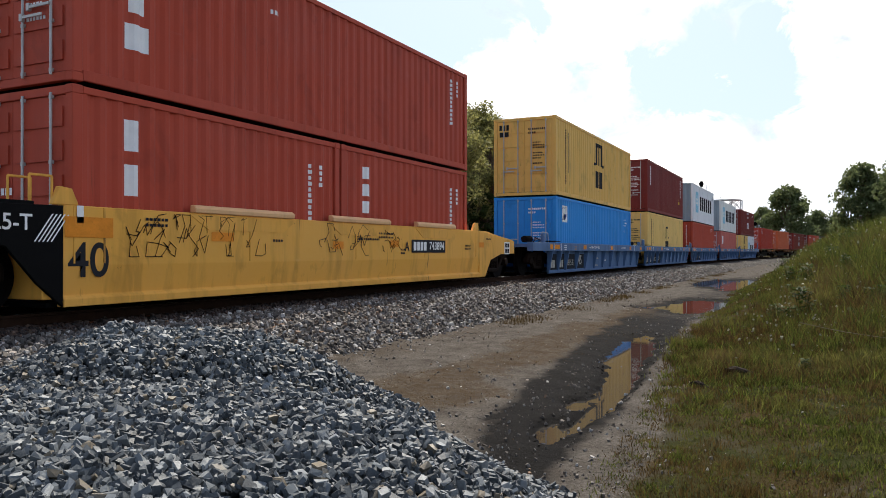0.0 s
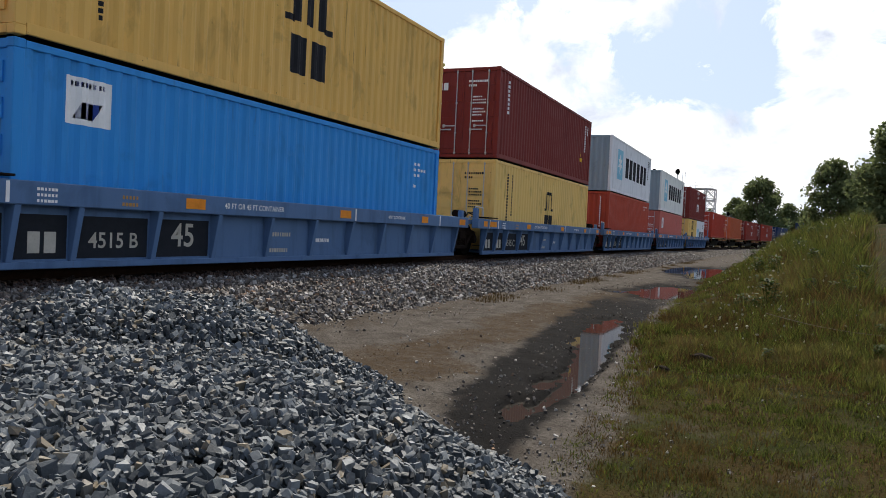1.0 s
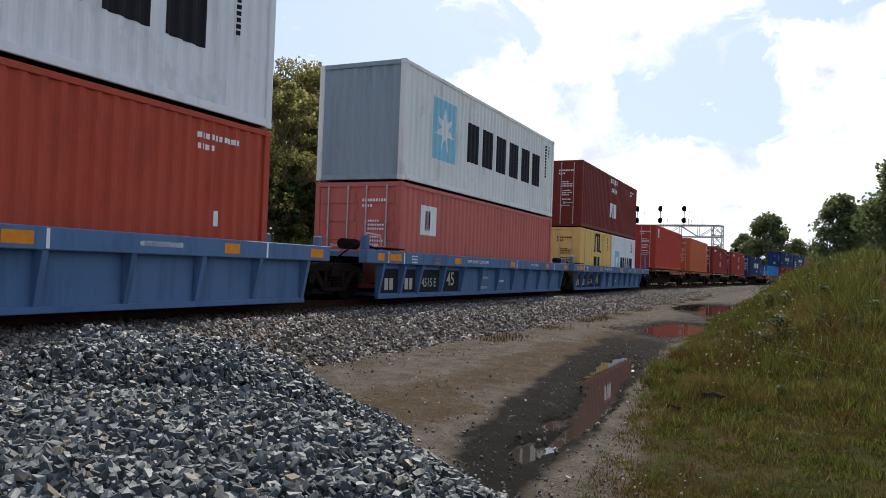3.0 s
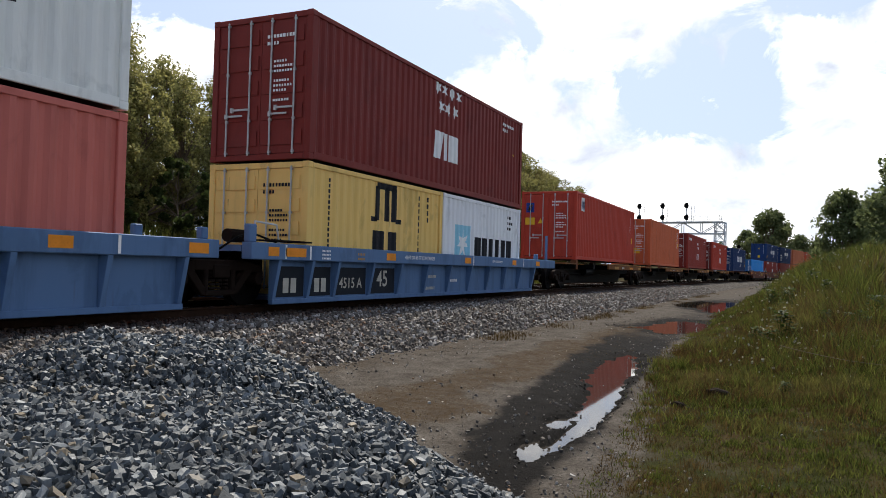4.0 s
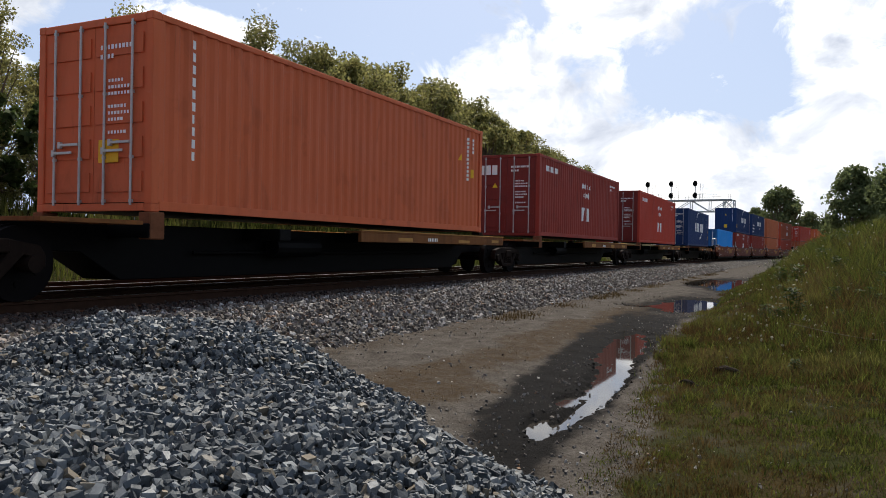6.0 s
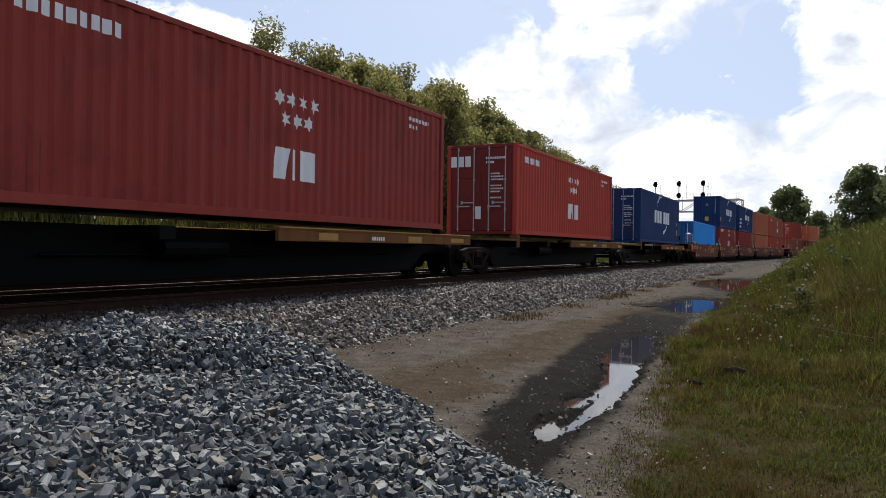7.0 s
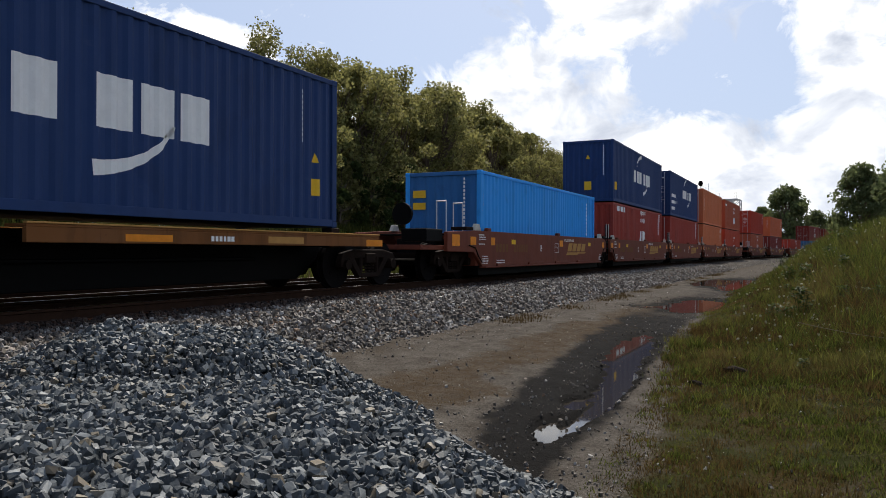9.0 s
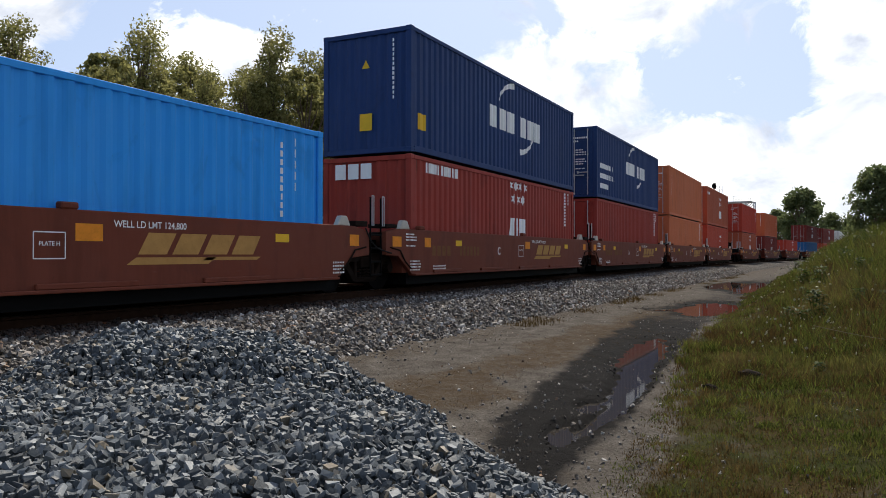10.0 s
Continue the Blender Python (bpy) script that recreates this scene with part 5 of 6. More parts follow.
def fill_train():
    mid = [a + HALF for a in LEAD]
    top = {0: 2.99, 1: 2.87, 2: 3.08, 3: 3.13, 4: 2.84, 5: 2.78}   # floors of the upper boxes over the rail
    # yellow unit: a long box over two short ones
    load(container("container", "old_red", "faded brick-red steel container stacked on two short ones", height=STD,
                   marks=codes(STD) + [(lambda: column_print(4, 0.52, 0.42, 9), 1.05, 2.35, "white")] + [(lambda: small_print((3,), 0.08, 0.1, 3), 4.0, 2.0, "white")],
                   end_marks=door_print(STD)), mid[0], top[0])
    load(container("container", "old_red", "dark red short container in a yellow well car", 6.058, HC - 0.3, marks=[(lambda: column_print(3, 0.62, 0.32, 4), 0.95, 2.05, "white")] + codes(2.4, 6.058, seed=8),
                   end_marks=[(lambda: small_print((9,), 0.085, 0.12, 4), 0.95, 1.55, "white"), (lambda: small_print((4,), 0.085, 0.12, 6), 0.25, 1.25, "white")]), LEAD[0] + 3.029, 0.35)
    load(container("container", "old_red", "brick-red short container in a yellow well car", 6.058, HC - 0.3, marks=[(lambda: column_print(4, 0.36, 0.26, 5), 0.95, 2.1, "white")] + codes(2.4, 6.058, seed=9)), LEAD[0] + 9.15, 0.35)
    # blue platforms
    load(container("container", "yellow", "mustard-yellow container with rust runs, stacked on a blue one", height=HC, marks=heap_letters("black", 6.1, 1.45) + [(lambda: column_print(22, 0.095, 0.07, 5), 1.25, 2.5, "black"), (lambda: column_print(16, 0.095, 0.06, 6), 1.55, 2.4, "black")],
                   end_marks=heap_letters_end() + door_print(HC, 3, "black")), mid[1], top[1])
    load(container("container", "blue", "corrugated blue container with a white emblem plate", height=STD, marks=[(lambda: rect(0.75, 0.62), 1.12, 1.98, "white"), (lambda: rect(0.32, 0.22, 0.06), 1.1, 1.86, "ink_blue"), (lambda: small_print((8,), 0.07, 0.08, 3), 0.86, 2.2, "ink_blue")] +
                   [(lambda: small_print((4, 7, 4, 0, 2), 0.11, 0.085, 7), 10.8, 2.1, "white")], end_marks=door_print(STD)), mid[1], 0.235)
    load(container("container", "maroon", "dark maroon container stacked on a yellow one", height=HC, marks=[(lambda: column_print(8, 0.14, 0.12, 3), 0.95, 2.55, "white"), (lambda: rect(0.36, 0.16), 10.6, 1.0, "sign_yellow"), (lambda: tri(0.12), 10.55, 1.25, "sign_yellow")] + codes(HC, seed=12),
                   end_marks=[(lambda: word(3, 0.16, 0.24, 0.04), 0.85, 2.3, "white")] + door_print()), mid[2], top[2])
    load(container("container", "pale_yellow", "pale yellow container with dark rust runs", height=HC, marks=heap_letters("black", 6.1, 1.38, 0.74) + [(lambda: column_print(24, 0.10, 0.08, 5), 1.25, 2.5, "black"), (lambda: column_print(14, 0.10, 0.08, 7), 1.75, 2.5, "black")], end_marks=door_print(HC, 4, "black")), mid[2], 0.14)
    load(container("container", "grey", "light grey container with a white star on a pale blue square", height=HC, door=False, end_shade="shaded_end_grey", marks=star_and_word(2.35, 1.55) + codes(HC, ink="black", seed=14)), mid[3], top[3])
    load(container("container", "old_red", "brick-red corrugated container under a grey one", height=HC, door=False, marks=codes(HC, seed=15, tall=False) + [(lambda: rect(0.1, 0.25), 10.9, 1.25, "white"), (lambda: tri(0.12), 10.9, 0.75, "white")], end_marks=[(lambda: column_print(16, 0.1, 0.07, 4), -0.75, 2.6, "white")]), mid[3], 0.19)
    load(container("container", "cream", "grey-cream container with a white star on a pale blue square", height=HC, door=False, end_shade="shaded_end_grey", marks=star_and_word(2.35, 1.55) + codes(HC, ink="black", seed=16)), mid[4], top[4])
    load(container("container", "salmon", "faded salmon-red container under a cream one", height=STD, marks=[(lambda: rect(0.9, 0.75), 1.6, 1.75, "white"), (lambda: rect(0.26, 0.5), 1.5, 1.75, "salmon")], end_marks=door_print(STD)), mid[4], 0.205)
    load(container("container", "maroon", "dark brown-red container with seven white stars", height=HC, marks=stars_and_block(6.3, 1.65, 1.15) + codes(HC, seed=17, tall=False) + [(lambda: tri(0.1), 11.4, 1.75, "sign_yellow")], end_marks=door_print()), mid[5], top[5])
    load(container("container", "pale_yellow", "yellow short container with rusty corner posts", 6.058, STD, marks=heap_letters("black", 3.1, 1.45, 0.9) + [(lambda: column_print(11, 0.16, 0.12, 5), 4.75, 2.3, "black"), (lambda: column_print(4, 0.17, 0.12, 6), 5.2, 2.3, "black"), (lambda: column_print(14, 0.11, 0.09, 7), 0.75, 2.3, "black")], end_marks=door_print(STD, 4, "black")), LEAD[5] + 3.029, 0.15)
    load(container("container", "grey", "light grey short container with a white star", 6.058, STD, marks=[(lambda: rect(1.0, 1.0), 1.35, 1.30, "sky_blue"), (lambda: star(0.42), 1.35, 1.30, "white_star"), (lambda: word(6, 0.42, 0.58, 0.10), 3.75, 1.22, "black"), (lambda: small_print((3, 5, 3), 0.11, 0.11, 4), 4.9, 2.25, "black")]), LEAD[5] + 9.15, 0.15)
    # spine cars, one box each
    load(container("container", "red", "bright brick-red container on a spine car", marks=emblem(1.15, 2.4, 0.75) + [(lambda: column_print(9, 0.1, 0.08, 5), 11.2, 2.5, "white"), (lambda: rect(0.16, 0.3), 11.6, 1.25, "sign_yellow")],
                   end_marks=[(lambda: rect(0.36, 0.42), 0.82, 2.2, "ink_blue"), (lambda: rect(0.14, 0.25, 0.05), 0.82, 2.2, "sign_yellow"), (lambda: rect(0.42, 0.30), 0.82, 1.62, "sign_yellow"), (lambda: tri(0.12), 0.35, 1.62, "sign_yellow")] + door_print()), mid[6], 1.22)
    load(container("container", "rust_orange", "faded orange-brown container on a spine car", marks=[(lambda: column_print(10, 0.19, 0.10, 5), 0.85, 2.6, "white")] + codes(seed=19) + WARN, end_marks=[(lambda: rect(0.42, 0.34), -0.35, 0.9, "sign_yellow")] + door_print(seed=8)), mid[7], 1.22)
    load(container("container", "wine", "streaked dark red container with seven white stars", marks=stars_and_block(6.2, 1.4, 0.9) + [(lambda: word(9, 0.13, 0.20, 0.05), 1.5, 2.45, "white")] + codes(seed=20, tall=False), end_marks=[(lambda: word(3, 0.20, 0.34, 0.05), 0.72, 2.35, "white"), (lambda: tri(0.1), 0.45, 1.8, "sign_yellow")] + door_print(seed=9), end_shade="maroon"), mid[8], 1.22)
    load(container("container", "red", "red container with seven white stars on a spine car", marks=stars_and_block(6.25, 1.4, 0.92) + [(lambda: word(9, 0.13, 0.20, 0.05), 1.5, 2.45, "white")] + codes(seed=21, tall=False), end_marks=[(lambda: word(3, 0.20, 0.34, 0.05), 0.72, 2.35, "white"), (lambda: rect(0.2, 0.4), 0.1, 0.7, "white")] + door_print(seed=10), end_shade="maroon"), mid[9], 1.22)
    load(container("container", "navy", "navy blue container with white arcs on a spine car", marks=swoosh_word(6.3, 1.75) + [(lambda: column_print(10, 0.1, 0.08, 5), 11.1, 2.5, "white"), (lambda: tri(0.1), 11.5, 1.3, "sign_yellow"), (lambda: rect(0.30, 0.32), 11.5, 0.75, "sign_yellow")], end_marks=door_print(seed=11)), mid[10], 1.22)
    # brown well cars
    load(container("container", "light_blue", "bright blue corrugated container in a brown well car", height=STD, door=False, end_shade="mid_blue", marks=[(lambda: column_print(9, 0.15, 0.06, 5), 11.0, 2.2, "white"), (lambda: column_print(5, 0.2, 0.06, 5), 11.4, 2.3, "white"), (lambda: rect(0.10, 0.75), 0.12, 1.7, "amber")],
                   end_marks=[(lambda: rect(0.42, 0.22), 0.75, 1.95, "sign_yellow"), (lambda: rect(0.42, 0.2), 0.75, 1.6, "sign_yellow"), (lambda: column_print(14, 0.11, 0.06, 5), -0.7, 2.35, "white")]), mid[11], 0.48)
    upper = (("navy", "navy blue corrugated container with white arcs", swoosh_word(6.6, 1.75, 0.85) + [(lambda: rect(0.34, 0.38), 0.55, 0.75, "sign_yellow")], False),
             ("navy", "navy blue container with white lettering blocks", swoosh_word(6.9, 1.85, 0.8) + [(lambda: small_print((8, 9, 5), 0.26, 0.26, 5), 0.7, 1.35, "white")], True),
             ("orange", "plain orange container stacked on another", [(lambda: column_print(12, 0.12, 0.12, 4), 0.8, 2.5, "white")], True),
             ("brick", "brick-red container with white star rows", stars_and_block(7.2, 1.4) + [(lambda: word(6, 0.15, 0.2, 0.05), 0.9, 2.4, "white")], True),
             ("red", "red container with bright locking bars", codes(seed=31), True),
             ("rust_orange", "dull orange-red container on the train's far part", codes(seed=32), False))
    lower = (("wine", "dark red container with seven white stars in a brown well car", stars_and_block(6.7, 1.6) + [(lambda: word(9, 0.15, 0.24, 0.05), 1.6, 2.45, "white")] + codes(seed=41), False),
             ("wine", "plain dark red container in a brown well car", codes(seed=42), True),
             ("orange", "plain orange container in a brown well car", codes(seed=43), True),
             ("old_red", "dull red container with small white blocks", stars_and_block(7.2, 1.2, 0.8), True),
             ("brick", "red container with white star rows in a well car", stars_and_block(6.5, 1.5), True),
             ("maroon", "dark red container with white star rows in a well car", stars_and_block(6.5, 1.5), True))
    for i in range(6):
        colour, label, marks, door = upper[i]
        load(container("container", colour, label, marks=marks, door=door, end_marks=door_print(seed=50 + i) if door else [(lambda: rect(0.34, 0.40), 0.0, 0.75, "sign_yellow"), (lambda: tri(0.11), 0.0, 2.1, "sign_yellow"), (lambda: column_print(13, 0.11, 0.06, 4), -0.75, 2.6, "white")]), mid[12 + i], 3.12)
        colour, label, marks, door = lower[i]
        load(container("container", colour, label, height=2.70, marks=marks, door=door, end_marks=[(lambda: word(3, 0.3, 0.36, 0.06), 0.35, 2.35, "white")] if i == 0 else []), mid[12 + i], 0.375)
    load(container("container", "red", "red container alone in a far well car", height=STD, marks=stars_and_block(7, 1.4)), mid[18], 0.40)
    for i, (a, b) in ((19, ("maroon", "mid_blue")), (20, ("maroon", "red")), (21, ("cream", "yellow")), (22, ("red", "maroon"))):
        load(container("container", a, "weathered " + a + " container stacked on the far end of the train", marks=stars_and_block(6.5, 1.5) if a != "cream" else [(lambda: word(6, 0.8, 0.9, 0.2), 6.5, 1.4, "black")]), mid[i], 2.99)
        load(container("container", b, "weathered " + b.replace("_", " ") + " container under another at the train's far end", height=STD), mid[i], 0.40)
    # cars and bogies
    yellow_well_car(mid[0])
    bogie(mid[0] + 8.3)
    bogie(mid[0] - 8.0)
    for i, letter in zip(range(1, 6), "BCDEA"):
        blue_platform(mid[i], letter)
    for i in range(6, 11):
        spine_car(mid[i], i)
    for i in range(11, 23):
        brown_well_car(mid[i], "BCADEBCADEBC"[i - 11], i in (11, 16))
    for a, b in zip(range(0, 22), range(1, 23)):
        gap_lo, gap_hi = LEAD[a] + 2 * HALF, LEAD[b]
        if (a, b) == (0, 1):
            bogie(gap_hi - 1.5)
        elif (a, b) in ((5, 6), (10, 11), (15, 16)):
            bogie(gap_lo + 1.5)
            bogie(gap_hi - 1.5)
        else:
            bogie((gap_lo + gap_hi) / 2)


def heap_letters_end():
    return [(lambda: joined((rect(0.10, 0.2), -0.14, 0), (rect(0.10, 0.2), 0.0, 0), (rect(0.10, 0.2), 0.14, 0)), 0.8, 2.55, "black"), (lambda: word(2, 0.16, 0.18, 0.04), 0.8, 2.3, "black")]


fill_train()

# ---- signal gantry and far things ----


def signal_head(parent, x, y, z):
    part("signal_backing", rod((x, y - 0.06, z), (x, y, z), 0.36, 20), PAINTS["car_black"], parent)
    part("signal_lamp_box", boxes((x - 0.2, x + 0.2, y, y + 0.4, z - 0.4, z + 0.45), bevel=0.03), PAINTS["car_black"], parent)


def gantry(x, y, turn):
    """A lattice signal bridge; its mast is at the origin and its beam runs to -x."""
    g = tagged(new("signal_gantry"), "galvanised lattice signal bridge with black signal heads", "signal gantry")
    zinc = PAINTS["galvanised"]
    low, high, reach, deep = 7.0, 8.75, 34.0, 1.5
    for mast in (0.0, -reach):
        legs = []
        for a in (-0.75, 0.75):
            for b in (-0.75, 0.75):
                legs.append(((mast + a, b, -0.5), (mast + a, b, high)))
        part("mast", rods(legs, 0.085), zinc, g)
        lines = []
        n = 6
        for i in range(n):
            z0, z1 = high * i / n, high * (i + 1) / n
            for b in (-0.75, 0.75):
                lines += [((mast - 0.75, b, z0), (mast + 0.75, b, z1)), ((mast + 0.75, b, z0), (mast - 0.75, b, z1)), ((mast - 0.75, b, z1), (mast + 0.75, b, z1))]
            for a in (-0.75, 0.75):
                lines += [((mast + a, -0.75, z0), (mast + a, 0.75, z1)), ((mast + a, -0.75, z1), (mast + a, 0.75, z1))]
        part("mast_bracing", rods(lines, 0.05), zinc, g)
    chords = [((-reach, b, z), (0.75, b, z)) for b in (-0.75, 0.75) for z in (low, high)]
    part("beam", rods(chords, 0.095), zinc, g)
    lines, n = [], 12
    for i in range(n):
        x0, x1 = -reach * i / n, -reach * (i + 1) / n
        for b in (-0.75, 0.75):
            lines += [((x0, b, low), (x1, b, high)) if i % 2 else ((x0, b, high), (x1, b, low)), ((x1, b, low), (x1, b, high))]
        lines += [((x0, -0.75, low), (x1, 0.75, low)), ((x1, -0.75, high), (x1, 0.75, high))]
    part("beam_bracing", rods(lines, 0.06), zinc, g)
    rail = [((-reach, b, z), (0.5, b, z)) for b in (-0.9, 0.9) for z in (high + 0.55, high + 1.05)]
    rail += [((-reach * i / 16, b, high), (-reach * i / 16, b, high + 1.05)) for i in range(17) for b in (-0.9, 0.9)]
    part("walkway_rail", rods(rail, 0.03, 5), zinc, g)
    part("walkway", boxes((-reach, 0.5, -0.9, 0.9, high + 0.08, high + 0.14)), zinc, g)
    for sx in (-4.9, -8.6, -12.3, -20.0):
        part("signal_post", rod((sx, -1.1, high - 0.4), (sx, -1.1, high + 2.9), 0.08), zinc, g)
        signal_head(g, sx, -1.25, high + 2.6)
        signal_head(g, sx, -1.25, high + 0.75)
        part("signal_ladder", rods([((sx + 0.75, -1.0, high), (sx + 0.75, -1.0, high + 2.6)), ((sx + 1.15, -1.0, high), (sx + 1.15, -1.0, high + 2.6)), ((sx + 0.2, -1.0, high + 2.1), (sx + 1.2, -1.0, high + 2.1))], 0.03, 5), zinc, g)
    g.matrix_basis = pose(x, y, RAIL, 0, 0, turn)
    return g


gantry(-11.4, 125.0, -5.0)


def signal_mast(x, y, tall):
    m = tagged(new("signal_mast"), "slim signal mast with one dark head beyond the train", "signal mast")
    part("post", rod((0, 0, -0.5), (0, 0, tall), 0.09), PAINTS["galvanised"], m)
    signal_head(m, 0, -0.2, tall - 0.4)
    part("ladder", rods([((0.3, 0, 0), (0.3, 0, tall - 0.5)), ((0.6, 0, 0), (0.6, 0, tall - 0.5))], 0.03, 5), PAINTS["galvanised"], m)
    m.matrix_basis = pose(x, y, 0.2, 0, 0, 0)


signal_mast(-12.2, 176.0, 7.6)


def marker_post(x, y):
    m = tagged(new("marker_post"), "short white marker post at the road's edge", "post")
    part("post", rod((0, 0, -0.2), (0, 0, 1.0), 0.07, 10), PAINTS["white"], m)
    part("cap", rod((0, 0, 1.0), (0, 0, 1.06), 0.085, 10), PAINTS["white"], m)
    m.matrix_basis = pose(x, y, float(ground_z(np.array([x]), np.array([y]))[0]))


marker_post(-1.55, 80.0)

# ---- trees ----


def tree_meshes(seed, tall, spread, base, leaves, leaf, clumps, upright=0.6, lobes=(0.035, 0.088), peak=0.50):
    """Trunk with limbs, and a crown of loose leaf clumps."""
    rnd = np.random.default_rng(seed)
    bm = bmesh.new()
    trunk = [Vector((0, 0, -0.4))]
    for i in range(1, 7):
        trunk.append(Vector((rnd.normal(0, 0.10), rnd.normal(0, 0.10), tall * 0.88 * i / 6)))
    for i in range(6):
        rod(trunk[i], trunk[i + 1], 0.020 * tall * (1 - i / 6.5), 8, bm, 0.020 * tall * (1 - (i + 1) / 6.5))
    centres, radii = [], []
    for k in range(clumps):
        f = base + (1 - base) * (k + rnd.random()) / clumps
        wide = spread * (1 - abs((f - peak) / ((peak + 0.10) if f < peak else (1.06 - peak))) ** 2.2) * rnd.uniform(0.45, 1.1)
        a = rnd.uniform(0, math.tau)
        c = Vector((math.cos(a) * wide, math.sin(a) * wide, tall * f))
        centres.append(c)
        radii.append(tall * rnd.uniform(*lobes))
        root = trunk[min(5, max(1, int(f * 6 * 0.8)))]
        middle = root.lerp(c, 0.55) + Vector((0, 0, -0.15 * upright))
        rod(root, middle, 0.006 * tall, 4, bm, 0.004 * tall)
        rod(middle, c, 0.004 * tall, 3, bm, 0.0015 * tall)
    wood = mesh_of(bm, "trunk")
    wood.materials.append(PAINTS["bark"])
    centres, radii = np.array([c[:] for c in centres]), np.array(radii)
    which = rnd.integers(0, clumps, leaves)
    way = rnd.normal(0, 1, (leaves, 3))
    way /= np.linalg.norm(way, axis=1)[:, None]
    r = radii[which] * (0.35 + 0.75 * rnd.random(leaves) ** 0.6)
    mid = centres[which] + way * r[:, None] * np.array((1.0, 1.0, 0.85))
    u = rnd.normal(0, 1, (leaves, 3))
    u /= np.linalg.norm(u, axis=1)[:, None]
    v = np.cross(u, rnd.normal(0, 1, (leaves, 3)))
    v /= np.linalg.norm(v, axis=1)[:, None]
    size = leaf * rnd.uniform(0.6, 1.3, leaves)[:, None]
    co = np.stack([mid - u * size, mid + v * size * 0.6, mid + u * size, mid - v * size * 0.6], 1).reshape(-1, 3)
    return wood, co, np.arange(leaves * 4).reshape(-1, 4)


def make_tree(name, label, seed, tall, spread, base, leaves, leaf, clumps, surface, lobes=(0.035, 0.088), peak=0.50):
    wood, co, faces = tree_meshes(seed, tall, spread, base, leaves, leaf, clumps, 0.6, lobes, peak)
    tree = tagged(new(name), label, "tree")
    part("trunk", wood, PAINTS["bark"], tree)
    crown = raw_mesh("crown", co, faces, surface)
    crown.parent = tree
    return tree


TALL = (11.2, 10.0, 9.0, 12.4, 8.2)
POPLARS = [make_tree("poplar_tree", "slender poplar with olive-green leaves behind the train", 20 + i, t, sp, 0.06, 9500, 0.100, c, LEAF)
           for i, (t, sp, c) in enumerate(((11.2, 2.2, 66), (10.0, 2.5, 64), (9.0, 2.4, 56), (12.4, 1.7, 60), (8.2, 2.6, 52)))]
BUSHES = [make_tree("bush", "dense dark-green bush at the edge of the wood", 40 + i, 4.2 + i, 2.4, 0.02, 3200, 0.17, 34, LEAF_DARK) for i in range(2)]
BROAD = [make_tree("broadleaf_tree", "broad dark-green tree standing in the distance", 60 + i, 15.0, 5.0, 0.0, 10000, 0.37, 80, LEAF_FAR, (0.07, 0.13), 0.36) for i in range(3)]


def stand(tree, used, x, y, scale, turn, group, label=""):
    z = float(ground_z(np.array([float(x)]), np.array([float(y)]))[0]) - 0.1
    m = pose(x, y, z, 0, 0, turn)
    ob = tree if id(tree) not in used else copy_thing(tree, m)
    ob.matrix_basis = m
    ob.scale = (scale, scale, scale)
    used.add(id(tree))
    return tagged(ob, label, group=group)


_used, _rnd = set(), random.Random(8)
# a belt of poplars along the far side of the tracks: y, row offset, kind, scale
_y = 12.0
while _y < 92:
    for row in (0, 1):
        x = CENTRE - 14.2 - row * 3.0 + _rnd.uniform(-0.9, 0.9) + 0.0004 * _y * _y
        kind = _rnd.choice(POPLARS)
        top = float(np.interp(_y, (2, 16, 19, 23, 26, 29, 32, 37, 45, 57, 64, 70, 77, 92), (6.6, 6.5, 6.6, 7.3, 8.0, 8.8, 9.2, 9.9, 10.4, 10.2, 9.6, 8.9, 7.5, 6.2)))
        scale = top * (_rnd.uniform(0.86, 1.06) if row == 0 else _rnd.uniform(0.98, 1.16)) / (TALL[POPLARS.index(kind)] * 1.04)
        stand(kind, _used, x, _y + _rnd.uniform(-0.8, 0.8) + row * 1.3, scale, _rnd.uniform(0, 360), "trees behind the tracks")
    _y += _rnd.uniform(1.7, 2.5)
for x, y, scale in ((-23.9, 21.0, 0.66), (-24.1, 28.9, 0.80)):
    stand(POPLARS[3], _used, x, y, scale, 40 * y, "trees behind the tracks")
_y = 11.0
while _y < 90:
    stand(_rnd.choice(BUSHES), _used, CENTRE - 12.2 + _rnd.uniform(-0.6, 0.6), _y, _rnd.uniform(0.42, 0.8), _rnd.uniform(0, 360), "bushes behind the tracks")
    _y += _rnd.uniform(1.6, 3.0)
# broad trees past the curve
for az, dist, scale, kind in ((1.9, 190, 1.02, 0), (0.0, 205, 0.72, 1), (3.4, 215, 0.70, 2), (-2.6, 150, 0.92, 1), (-4.2, 158, 0.86, 2), (-6.4, 120, 1.06, 0), (-8.6, 118, 1.1, 2),
                              (-1.0, 230, 0.7, 0), (5.2, 260, 0.62, 1), (-11.5, 112, 1.0, 1), (7.5, 280, 0.55, 2), (9.5, 290, 0.5, 0), (12.0, 250, 0.5, 1), (14.0, 240, 0.5, 2)):
    a = radians(az)
    stand(BROAD[kind], _used, -math.sin(a) * dist, math.cos(a) * dist, scale, az * 40, "trees in the distance")

# ---- grass, weeds and small things ----


